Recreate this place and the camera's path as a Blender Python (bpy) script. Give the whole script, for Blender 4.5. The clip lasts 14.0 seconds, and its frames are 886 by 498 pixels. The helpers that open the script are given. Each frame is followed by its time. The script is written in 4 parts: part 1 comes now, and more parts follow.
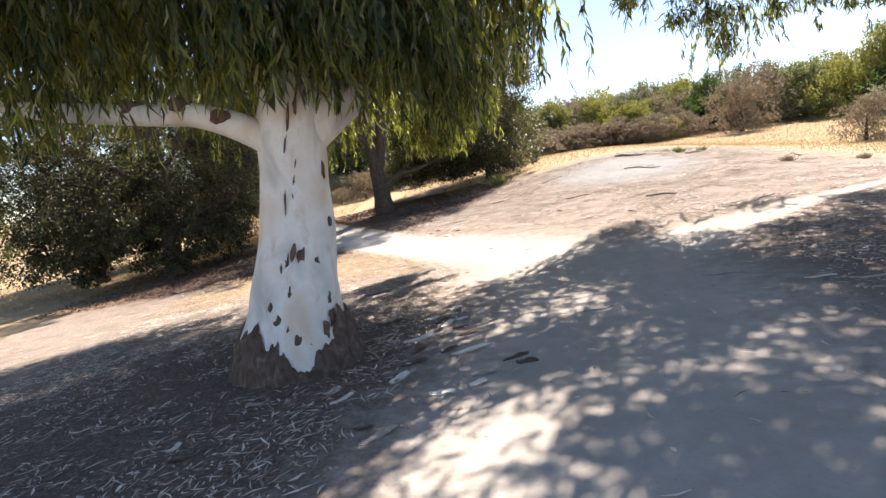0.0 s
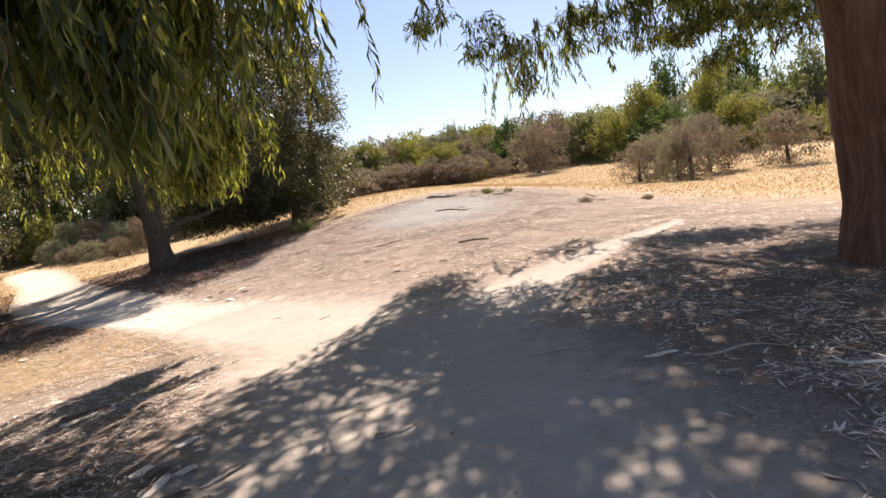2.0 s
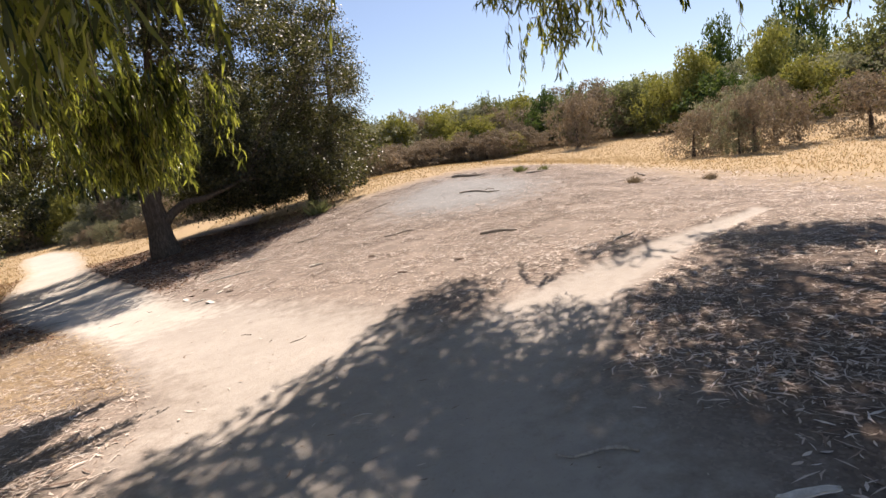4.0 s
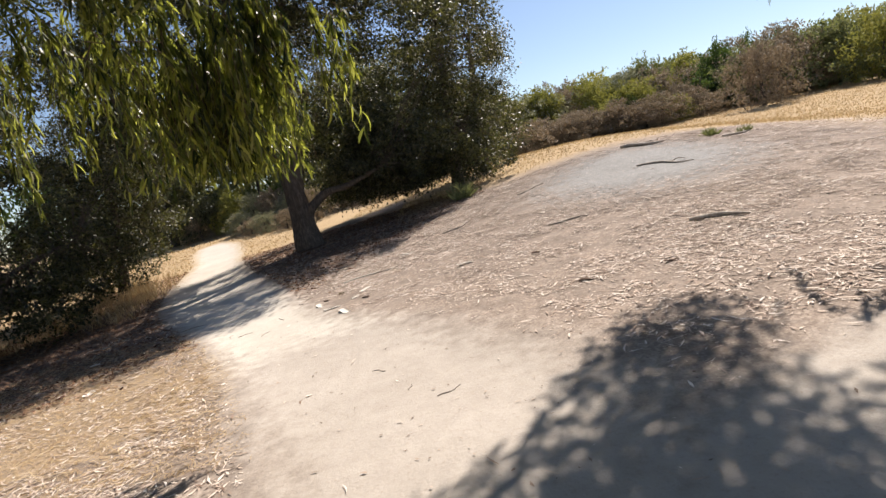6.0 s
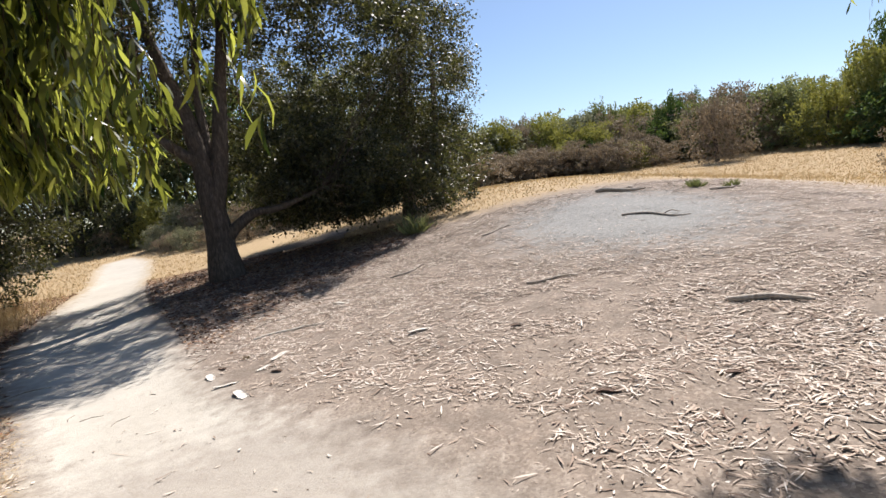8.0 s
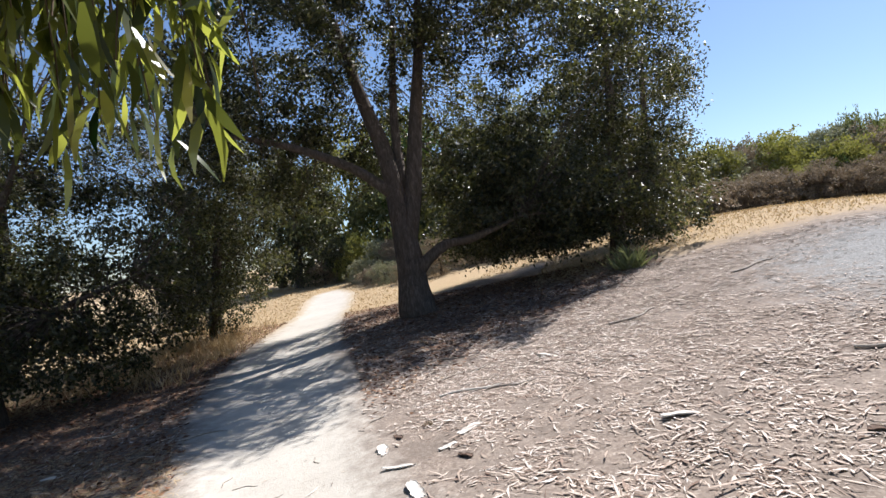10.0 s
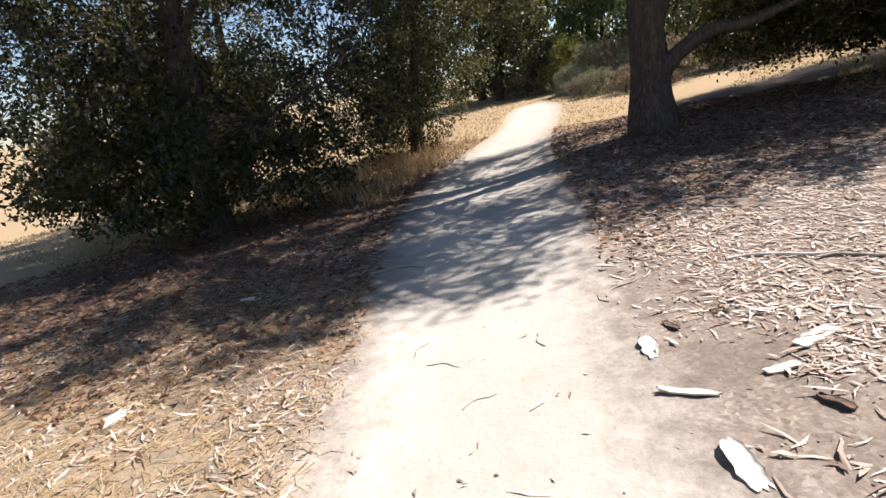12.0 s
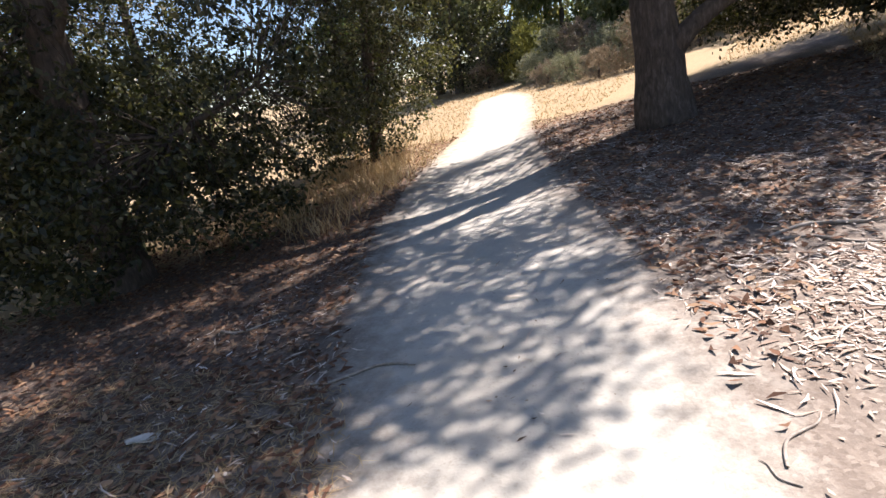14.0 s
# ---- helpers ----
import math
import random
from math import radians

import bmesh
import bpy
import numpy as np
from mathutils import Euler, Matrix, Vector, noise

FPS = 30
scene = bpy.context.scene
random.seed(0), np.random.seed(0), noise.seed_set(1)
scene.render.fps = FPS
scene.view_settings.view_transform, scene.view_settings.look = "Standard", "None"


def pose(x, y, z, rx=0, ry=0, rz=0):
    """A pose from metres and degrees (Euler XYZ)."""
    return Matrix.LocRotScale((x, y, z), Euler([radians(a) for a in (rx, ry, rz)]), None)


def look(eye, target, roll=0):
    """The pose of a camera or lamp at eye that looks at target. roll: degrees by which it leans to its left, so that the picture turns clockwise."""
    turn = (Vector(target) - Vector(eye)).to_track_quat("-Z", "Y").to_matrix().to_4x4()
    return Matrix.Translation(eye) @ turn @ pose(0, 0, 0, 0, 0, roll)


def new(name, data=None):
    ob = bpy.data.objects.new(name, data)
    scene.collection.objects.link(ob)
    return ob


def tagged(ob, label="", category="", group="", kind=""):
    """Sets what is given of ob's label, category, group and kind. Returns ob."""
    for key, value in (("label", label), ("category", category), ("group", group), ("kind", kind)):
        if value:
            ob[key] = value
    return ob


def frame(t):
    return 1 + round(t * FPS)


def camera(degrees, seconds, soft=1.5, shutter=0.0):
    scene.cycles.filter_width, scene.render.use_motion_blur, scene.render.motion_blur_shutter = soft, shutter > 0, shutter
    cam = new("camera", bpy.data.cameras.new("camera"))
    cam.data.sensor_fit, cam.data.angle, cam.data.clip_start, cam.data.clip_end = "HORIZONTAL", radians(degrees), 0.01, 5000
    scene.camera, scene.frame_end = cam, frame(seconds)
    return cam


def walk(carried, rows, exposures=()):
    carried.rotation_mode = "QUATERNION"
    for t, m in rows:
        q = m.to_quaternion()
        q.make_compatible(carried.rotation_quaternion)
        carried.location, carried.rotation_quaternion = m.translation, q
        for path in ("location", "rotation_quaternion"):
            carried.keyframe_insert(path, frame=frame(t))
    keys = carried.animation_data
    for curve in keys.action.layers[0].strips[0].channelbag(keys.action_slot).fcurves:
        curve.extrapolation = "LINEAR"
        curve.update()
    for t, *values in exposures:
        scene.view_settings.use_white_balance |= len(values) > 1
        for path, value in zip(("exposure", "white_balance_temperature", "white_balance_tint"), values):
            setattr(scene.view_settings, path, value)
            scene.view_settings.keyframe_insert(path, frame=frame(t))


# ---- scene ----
cam = camera(79.9, 14.0)
PATH = [
    (0, (-0.009, -0.121, 1.498), (-0.045, 1.861, 1.23), -7.4),
    (0.5, (0.118, 0.264, 1.524), (0.255, 2.237, 1.228), -8.5),
    (1, (0.239, 0.684, 1.543), (0.695, 2.618, 1.314), -3.7),
    (1.5, (0.52, 1.054, 1.551), (1.149, 2.939, 1.331), -8.7),
    (2, (0.696, 1.481, 1.563), (1.316, 3.37, 1.35), -8.1),
    (2.2, (0.772, 1.631, 1.565), (1.423, 3.51, 1.35), -7.9),
    (4.3, (1.57, 3.279, 1.622), (1.943, 5.223, 1.334), -8.9),
    (4.5, (1.563, 3.476, 1.618), (1.84, 5.437, 1.341), -9.0),
    (5, (1.555, 3.99, 1.609), (1.772, 5.96, 1.339), -10.2),
    (5.5, (1.565, 4.478, 1.592), (1.693, 6.458, 1.336), -11.9),
    (6, (1.501, 5.017, 1.595), (1.446, 6.999, 1.331), -11.5),
    (6.5, (1.531, 5.41, 1.595), (1.579, 7.4, 1.397), -13.7),
    (7, (1.472, 5.93, 1.614), (1.315, 7.917, 1.447), -13.5),
    (7.5, (1.399, 6.352, 1.658), (1.246, 8.337, 1.475), -8.7),
    (7.7, (1.439, 6.569, 1.709), (1.612, 8.55, 1.504), -6.5),
    (9.8, (1.225, 8.371, 1.606), (1.093, 10.367, 1.606), -6.9),
    (10, (1.086, 8.48, 1.589), (0.578, 10.414, 1.615), -6.7),
    (10.5, (0.853, 8.83, 1.553), (0.138, 10.696, 1.486), -5.8),
    (11, (0.688, 9.239, 1.511), (-0.379, 10.922, 1.333), -6.6),
    (11.5, (0.321, 9.591, 1.471), (-0.936, 11.095, 1.072), -6.6),
    (12, (0.12, 9.879, 1.443), (-1.059, 11.396, 0.885), -7.5),
    (12.5, (-0.117, 10.241, 1.491), (-1.147, 11.848, 0.896), -9.4),
    (13, (-0.493, 10.428, 1.506), (-1.619, 11.975, 0.924), -8.4),
    (13.5, (-0.699, 10.838, 1.461), (-1.754, 12.426, 0.858), -10.2),
    (14, (-0.965, 11.149, 1.492), (-2.035, 12.731, 0.896), -10.9),
]
# seconds, stops, kelvin, tint: the clip's camera brightens in the deep shade at its start and near its end
EXPOSURE = [(0, 1.56, 6900, 16), (2.2, 1.08, 7400, 21), (4.3, 0.88, 7150, 19), (7.7, 0.79, 6550, 13), (10, 0.86, 6100, 13), (11, 0.96, 6450, 15), (12.5, 0.97, 6500, 16), (14, 1.35, 6450, 18)]
walk(cam, [(t, look(eye, target, roll)) for t, eye, target, roll in PATH], EXPOSURE)

# ---- light ----
SUN_AZ, SUN_EL = radians(33), radians(51)   # azimuth clockwise from +y
world = bpy.data.worlds.new("world")
scene.world = world
world.use_nodes = True
wn = world.node_tree
sky = wn.nodes.new("ShaderNodeTexSky")
sky.sky_type = "NISHITA"
sky.sun_disc = False
sky.sun_elevation, sky.sun_rotation = SUN_EL, SUN_AZ
sky.air_density, sky.dust_density, sky.ozone_density = 1.0, 0.3, 3.0
bg = next(n for n in wn.nodes if n.type == "BACKGROUND")
wn.links.new(sky.outputs[0], bg.inputs[0])
bg.inputs[1].default_value = 0.076
sun = new("sun", bpy.data.lights.new("sun", "SUN"))
sun.data.energy, sun.data.angle, sun.data.color = 5.0, radians(0.53), (1.0, 0.95, 0.88)
sun.matrix_world = look((0, 0, 0), (-math.sin(SUN_AZ) * math.cos(SUN_EL), -math.cos(SUN_AZ) * math.cos(SUN_EL), -math.sin(SUN_EL)))

rng = np.random.default_rng(7)


# ---- materials ----
class Nodes:
    """A short way to wire a node material."""

    def __init__(self, name):
        self.mat = bpy.data.materials.new(name)
        self.mat.use_nodes = True
        self.tree = self.mat.node_tree
        self.bsdf = next(n for n in self.tree.nodes if n.type == "BSDF_PRINCIPLED")
        self.out = next(n for n in self.tree.nodes if n.type == "OUTPUT_MATERIAL")

    def add(self, kind):
        return self.tree.nodes.new(kind)

    def attribute(self, name):
        n = self.add("ShaderNodeAttribute")
        n.attribute_name = name
        return n.outputs["Fac"]

    def put(self, socket, value):
        if isinstance(value, bpy.types.NodeSocket):
            self.tree.links.new(value, socket)
        else:
            socket.default_value = value

    def coords(self, scale=(1, 1, 1)):
        m = self.add("ShaderNodeMapping")
        self.put(m.inputs["Vector"], self.add("ShaderNodeTexCoord").outputs["Object"])
        m.inputs["Scale"].default_value = scale
        return m.outputs[0]

    def noise(self, vector, scale, detail=4.0, rough=0.55, distort=0.0):
        n = self.add("ShaderNodeTexNoise")
        self.put(n.inputs["Vector"], vector)
        n.inputs["Scale"].default_value, n.inputs["Detail"].default_value = scale, detail
        n.inputs["Roughness"].default_value, n.inputs["Distortion"].default_value = rough, distort
        return n.outputs[0]

    def ramp(self, fac, stops):
        r = self.add("ShaderNodeValToRGB")
        el = r.color_ramp.elements
        while len(el) < len(stops):
            el.new(0.5)
        for e, (p, c) in zip(el, stops):
            e.position = p
            e.color = (*c, 1) if len(c) == 3 else (c[0], c[0], c[0], 1)
        self.put(r.inputs[0], fac)
        return r.outputs[0]

    def mix(self, fac, a, b, blend="MIX"):
        m = self.add("ShaderNodeMix")
        m.data_type, m.blend_type = "RGBA", blend
        self.put(m.inputs[0], fac)
        for s, v in ((m.inputs[6], a), (m.inputs[7], b)):
            self.put(s, (*v, 1) if isinstance(v, tuple) and len(v) == 3 else v)
        return m.outputs[2]

    def math(self, op, a, b=0.0, clamp=False):
        m = self.add("ShaderNodeMath")
        m.operation, m.use_clamp = op, clamp
        self.put(m.inputs[0], a)
        self.put(m.inputs[1], b)
        return m.outputs[0]

    def island(self):
        return self.add("ShaderNodeNewGeometry").outputs["Random Per Island"]

    def bump(self, height, strength, distance):
        b = self.add("ShaderNodeBump")
        b.inputs["Strength"].default_value, b.inputs["Distance"].default_value = strength, distance
        self.put(b.inputs["Height"], height)
        self.put(self.bsdf.inputs["Normal"], b.outputs[0])

    def done(self, colour, rough=0.85, spec=0.3):
        self.put(self.bsdf.inputs["Base Color"], colour if isinstance(colour, bpy.types.NodeSocket) else (*colour, 1))
        self.put(self.bsdf.inputs["Roughness"], rough)
        self.bsdf.inputs["Specular IOR Level"].default_value = spec
        return self.mat


def leaf_material(name, stops, through_colour, share, rough=0.45, spec=0.35):
    """Leaves: a coloured face, and light that comes through the blade."""
    n = Nodes(name)
    v = n.island()
    big = n.noise(n.coords(), 0.8, 2.0)
    col = n.ramp(v, stops)
    col = n.mix(n.math("MULTIPLY", big, 0.35), col, stops[0][1])
    n.done(col, rough, spec)
    tr = n.add("ShaderNodeBsdfTranslucent")
    n.put(tr.inputs[0], n.mix(v, through_colour[0], through_colour[1]))
    ms = n.add("ShaderNodeMixShader")
    ms.inputs[0].default_value = share
    n.put(ms.inputs[1], n.bsdf.outputs[0])
    n.put(ms.inputs[2], tr.outputs[0])
    n.put(n.out.inputs[0], ms.outputs[0])
    return n.mat


def ground_material():
    n = Nodes("dusty_ground")
    at = n.attribute
    v = n.coords()
    fine, mid, big = n.noise(v, 38, 6, 0.65), n.noise(v, 6.5, 5, 0.6), n.noise(v, 0.7, 4, 0.55)
    edge = n.math("SUBTRACT", n.math("ADD", mid, n.math("MULTIPLY", fine, 0.5)), 0.75)
    soft = lambda k, w=0.55: n.ramp(n.math("ADD", at(k), n.math("MULTIPLY", edge, w)), [(0.33, (0,)), (0.67, (1,))])
    blotch = n.math("ADD", n.math("MULTIPLY", big, 0.6), n.math("MULTIPLY", mid, 0.4))
    dull = n.ramp(blotch, [(0.3, (0.31, 0.275, 0.235)), (0.7, (0.435, 0.395, 0.345))])
    pale = n.ramp(blotch, [(0.3, (0.42, 0.385, 0.33)), (0.7, (0.55, 0.515, 0.45))])
    dirt = n.mix(soft("dust"), dull, pale)
    dirt = n.mix(n.ramp(fine, [(0.55, (0,)), (0.8, (0.6,))]), dirt, (0.25, 0.20, 0.16))
    speck = n.add("ShaderNodeTexVoronoi")
    n.put(speck.inputs["Vector"], v)
    speck.inputs["Scale"].default_value = 55
    chips = n.ramp(speck.outputs["Color"], [(0.0, (0.13, 0.09, 0.065)), (0.3, (0.27, 0.205, 0.16)), (0.7, (0.41, 0.33, 0.26)), (1.0, (0.64, 0.55, 0.46))])
    litter = n.mix(n.ramp(mid, [(0.3, (0.2,)), (0.7, (0.75,))]), (0.18, 0.15, 0.124), chips)
    litter = n.mix(n.math("MULTIPLY", big, 0.4), litter, (0.25, 0.21, 0.178))
    litter = n.mix(n.ramp(n.noise(v, 2.6, 4, 0.6), [(0.48, (0,)), (0.66, (0.6,))]), litter, (0.15, 0.122, 0.1))
    straw_v = n.noise(n.coords((1, 1, 0.2)), 24, 6, 0.75, 1.2)
    straw = n.ramp(straw_v, [(0.25, (0.22, 0.155, 0.095)), (0.5, (0.38, 0.285, 0.17)), (0.75, (0.52, 0.42, 0.27))])
    straw = n.mix(n.math("MULTIPLY", big, 0.5), straw, (0.36, 0.25, 0.13))
    grit = n.ramp(fine, [(0.35, (0.13, 0.13, 0.125)), (0.5, (0.235, 0.235, 0.225)), (0.68, (0.37, 0.365, 0.345))])
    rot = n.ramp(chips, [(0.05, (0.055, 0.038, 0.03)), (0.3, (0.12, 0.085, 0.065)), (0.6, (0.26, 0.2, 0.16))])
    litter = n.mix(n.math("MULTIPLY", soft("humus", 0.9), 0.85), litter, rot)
    col = n.mix(soft("grass"), litter, straw)
    col = n.mix(n.math("MULTIPLY", soft("grit", 0.9), 0.95), col, grit)
    col = n.mix(soft("path"), col, dirt)
    h = n.math("ADD", n.math("MULTIPLY", fine, 0.6), n.math("MULTIPLY", mid, 0.5))
    n.bump(h, 0.5, 0.02)
    return n.done(col, 0.95, 0.15)


def bark_material(name, dark, mid, light, stretch=0.18, scale=14.0, depth=0.02):
    n = Nodes(name)
    v = n.coords((1, 1, stretch))
    a, b = n.noise(v, scale, 6, 0.65, 0.6), n.noise(n.coords(), 2.0, 4)
    col = n.ramp(a, [(0.3, dark), (0.52, mid), (0.75, light)])
    col = n.mix(n.math("MULTIPLY", b, 0.45), col, mid)
    n.bump(a, 0.8, depth)
    return n.done(col, 0.9, 0.2)


def white_bark_material():
    n = Nodes("smooth_white_bark")
    v = n.coords((1, 1, 0.4))
    big, mid, fine = n.noise(n.coords((1, 1, 0.6)), 2.6, 4, 0.5, 0.5), n.noise(v, 9, 5, 0.6), n.noise(n.coords(), 60, 5, 0.7)
    col = n.ramp(big, [(0.34, (0.52, 0.53, 0.51)), (0.5, (0.79, 0.78, 0.74)), (0.66, (0.69, 0.59, 0.47))])
    col = n.mix(n.ramp(mid, [(0.58, (0,)), (0.72, (0.55,))]), col, (0.50, 0.45, 0.39))
    col = n.mix(n.ramp(fine, [(0.5, (0,)), (0.8, (0.35,))]), col, (0.45, 0.40, 0.35))
    n.bump(n.math("ADD", mid, n.math("MULTIPLY", fine, 0.3)), 0.35, 0.012)
    return n.done(col, 0.7, 0.3)


def chip_material(name, stops, rough=0.85):
    n = Nodes(name)
    col = n.ramp(n.island(), stops)
    col = n.mix(n.math("MULTIPLY", n.noise(n.coords(), 45, 4), 0.35), col, stops[0][1])
    return n.done(col, rough, 0.25)


GROUND = ground_material()
WHITE_BARK = white_bark_material()
BROWN_BARK = bark_material("stringy_red_brown_bark", (0.055, 0.03, 0.022), (0.15, 0.085, 0.06), (0.27, 0.17, 0.12), 0.1, 16, 0.03)
OAK_BARK = bark_material("furrowed_oak_bark", (0.035, 0.027, 0.022), (0.10, 0.08, 0.065), (0.22, 0.18, 0.15), 0.3, 22, 0.03)
SCAR = bark_material("dark_peeling_bark", (0.04, 0.028, 0.02), (0.15, 0.10, 0.075), (0.30, 0.22, 0.17), 0.4, 25, 0.02)
SKIRT = bark_material("flaking_foot_bark", (0.045, 0.03, 0.023), (0.13, 0.092, 0.07), (0.29, 0.22, 0.17), 0.5, 14, 0.03)
TWIG = bark_material("thin_twig_bark", (0.05, 0.035, 0.025), (0.14, 0.10, 0.07), (0.26, 0.19, 0.14), 0.5, 30, 0.005)
PALE_WOOD = bark_material("bleached_bark", (0.45, 0.40, 0.34), (0.66, 0.61, 0.54), (0.80, 0.76, 0.69), 0.5, 25, 0.01)
GREY_WOOD = bark_material("weathered_grey_wood", (0.2, 0.165, 0.135), (0.38, 0.33, 0.28), (0.58, 0.52, 0.45), 0.5, 25, 0.01)
EUC_LEAF = leaf_material("gum_leaf", [(0.0, (0.02, 0.034, 0.014)), (0.45, (0.036, 0.054, 0.022)), (0.86, (0.05, 0.066, 0.03)), (0.92, (0.15, 0.115, 0.075)), (1.0, (0.30, 0.26, 0.2))],
                         ((0.0, 0.02, 0.0), (0.86, 0.92, 0.14)), 0.32, 0.35, 0.28)
OAK_LEAF = leaf_material("oak_leaf", [(0.0, (0.014, 0.018, 0.009)), (0.5, (0.027, 0.032, 0.016)), (0.85, (0.062, 0.065, 0.034)), (1.0, (0.15, 0.125, 0.07))],
                         ((0.04, 0.055, 0.01), (0.46, 0.46, 0.11)), 0.15, 0.48, 0.36)
# shrub leaf colours, lightened to paint in the haze of distance
SHRUBS = {
    "green": leaf_material("shrub_leaf_green", [(0.0, (0.105, 0.125, 0.065)), (0.6, (0.20, 0.215, 0.115)), (1.0, (0.29, 0.295, 0.17))], ((0.18, 0.22, 0.06), (0.34, 0.35, 0.11)), 0.28, 0.7, 0.1),
    "dark": leaf_material("shrub_leaf_dark", [(0.0, (0.040, 0.072, 0.026)), (0.6, (0.072, 0.112, 0.040)), (1.0, (0.112, 0.160, 0.056))], ((0.096, 0.160, 0.032), (0.192, 0.272, 0.048)), 0.2, 0.7, 0.1),
    "yellow": leaf_material("shrub_leaf_yellow", [(0.0, (0.16, 0.17, 0.05)), (0.6, (0.29, 0.275, 0.085)), (1.0, (0.40, 0.36, 0.13))], ((0.288, 0.288, 0.046), (0.360, 0.360, 0.081)), 0.3, 0.7, 0.1),
    "sage": leaf_material("shrub_leaf_sage", [(0.0, (0.19, 0.20, 0.13)), (0.6, (0.31, 0.31, 0.215)), (1.0, (0.43, 0.41, 0.29))], ((0.256, 0.272, 0.128), (0.400, 0.400, 0.192)), 0.2, 0.7, 0.1),
    "dry": leaf_material("shrub_leaf_dry", [(0.0, (0.21, 0.165, 0.115)), (0.6, (0.31, 0.25, 0.18)), (1.0, (0.41, 0.33, 0.235))], ((0.25, 0.20, 0.12), (0.32, 0.25, 0.16)), 0.2, 0.7, 0.1),
}
STRAW = leaf_material("dry_grass_blade", [(0.0, (0.34, 0.23, 0.12)), (0.5, (0.48, 0.345, 0.19)), (1.0, (0.64, 0.52, 0.34))], ((0.42, 0.29, 0.13), (0.55, 0.43, 0.22)), 0.3, 0.6, 0.2)
OAK_LITTER = chip_material("fallen_oak_leaf", [(0.0, (0.07, 0.035, 0.022)), (0.4, (0.17, 0.085, 0.05)), (0.75, (0.30, 0.165, 0.095)), (1.0, (0.46, 0.31, 0.19))])
LITTER = chip_material("fallen_leaf_and_bark", [(0.0, (0.17, 0.11, 0.08)), (0.22, (0.36, 0.275, 0.215)), (0.5, (0.60, 0.495, 0.405)), (0.8, (0.77, 0.67, 0.575)), (1.0, (0.86, 0.80, 0.72))])
CRUMBS = chip_material("leaf_crumbs", [(0.0, (0.10, 0.07, 0.05)), (0.35, (0.24, 0.18, 0.14)), (0.7, (0.42, 0.34, 0.275)), (1.0, (0.66, 0.57, 0.47))])


# ---- the lie of the land ----
TRAIL = [(0.2, -5, 1.5), (0.5, 0, 1.5), (0.9, 2.5, 1.5), (1.7, 5.2, 1.45), (1.2, 8.2, 1.1), (0.15, 9.9, 0.92), (-0.76, 11.1, 0.68), (-1.52, 12.3, 0.67), (-2.65, 14.1, 0.86),
         (-3.75, 15.9, 0.92), (-4.7, 17.8, 0.88), (-5.8, 20.6, 0.75), (-6.6, 23, 0.7), (-8.2, 26.5, 0.8), (-9.2, 28.4, 0.55)]
SIDE_TRAIL = [(2.0, 6.2, 1.1), (3.8, 7.5, 0.5), (5.6, 8.3, 0.25), (7.5, 8.9, 0.12)]


def height(x, y):
    """The ground's height: a mild slope, a mound beside the trail and a rise behind it."""
    x, y = np.asarray(x, float), np.asarray(y, float)
    mound = 1.03 * np.exp(-((x - 6.54) / 5.67) ** 2 - ((y - 21.5) / 11.4) ** 2)
    yy = np.clip(y, -60, 70)
    xx = np.clip(x, -30, 45)
    low_side = -0.018 * np.logaddexp(0, (-xx - 2.2) / 0.6)
    oak_foot = 0.13 * np.exp(-((x + 1.9) / 2.2) ** 2 - ((y - 19.2) / 3.0) ** 2)
    return 0.114 + 0.022 * xx - 0.0295 * yy + mound + low_side + oak_foot + 0.1032 * 4 * np.logaddexp(0, (yy - 11.33) / 4)


def along(line, x, y):
    """How far (x, y) lies inside a trail: 1 on its middle line, 0.5 at its edge."""
    best = np.full(np.shape(x), -9.0)
    for (x0, y0, w0), (x1, y1, w1) in zip(line, line[1:]):
        dx, dy = x1 - x0, y1 - y0
        s = np.clip(((x - x0) * dx + (y - y0) * dy) / (dx * dx + dy * dy), 0, 1)
        d = np.hypot(x - x0 - s * dx, y - y0 - s * dy)
        w = w0 + s * (w1 - w0)
        best = np.maximum(best, 1 - 0.5 * d / w)
    return best


def path_share(x, y):
    return np.clip(np.maximum(along(TRAIL, x, y), along(SIDE_TRAIL, x, y)), 0, 1)


def dust_share(x, y):
    """Pale loose dust on the narrow part of the trail."""
    return np.clip(0.5 + 0.35 * (y - 10.9 - 0.4 * np.maximum(x, -1)), 0, 1)


def grit_share(x, y):
    return np.clip(1 - 0.5 * np.hypot((x - 5.3) / 1.9, (y - 15.6) / 2.4), 0, 1)


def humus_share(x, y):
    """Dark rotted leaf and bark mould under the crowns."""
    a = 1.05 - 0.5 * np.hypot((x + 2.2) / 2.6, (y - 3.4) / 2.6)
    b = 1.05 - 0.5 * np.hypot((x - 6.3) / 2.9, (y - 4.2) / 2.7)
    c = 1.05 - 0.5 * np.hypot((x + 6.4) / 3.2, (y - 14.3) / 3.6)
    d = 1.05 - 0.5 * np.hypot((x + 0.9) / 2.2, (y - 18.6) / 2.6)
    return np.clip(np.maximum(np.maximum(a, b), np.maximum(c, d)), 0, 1)


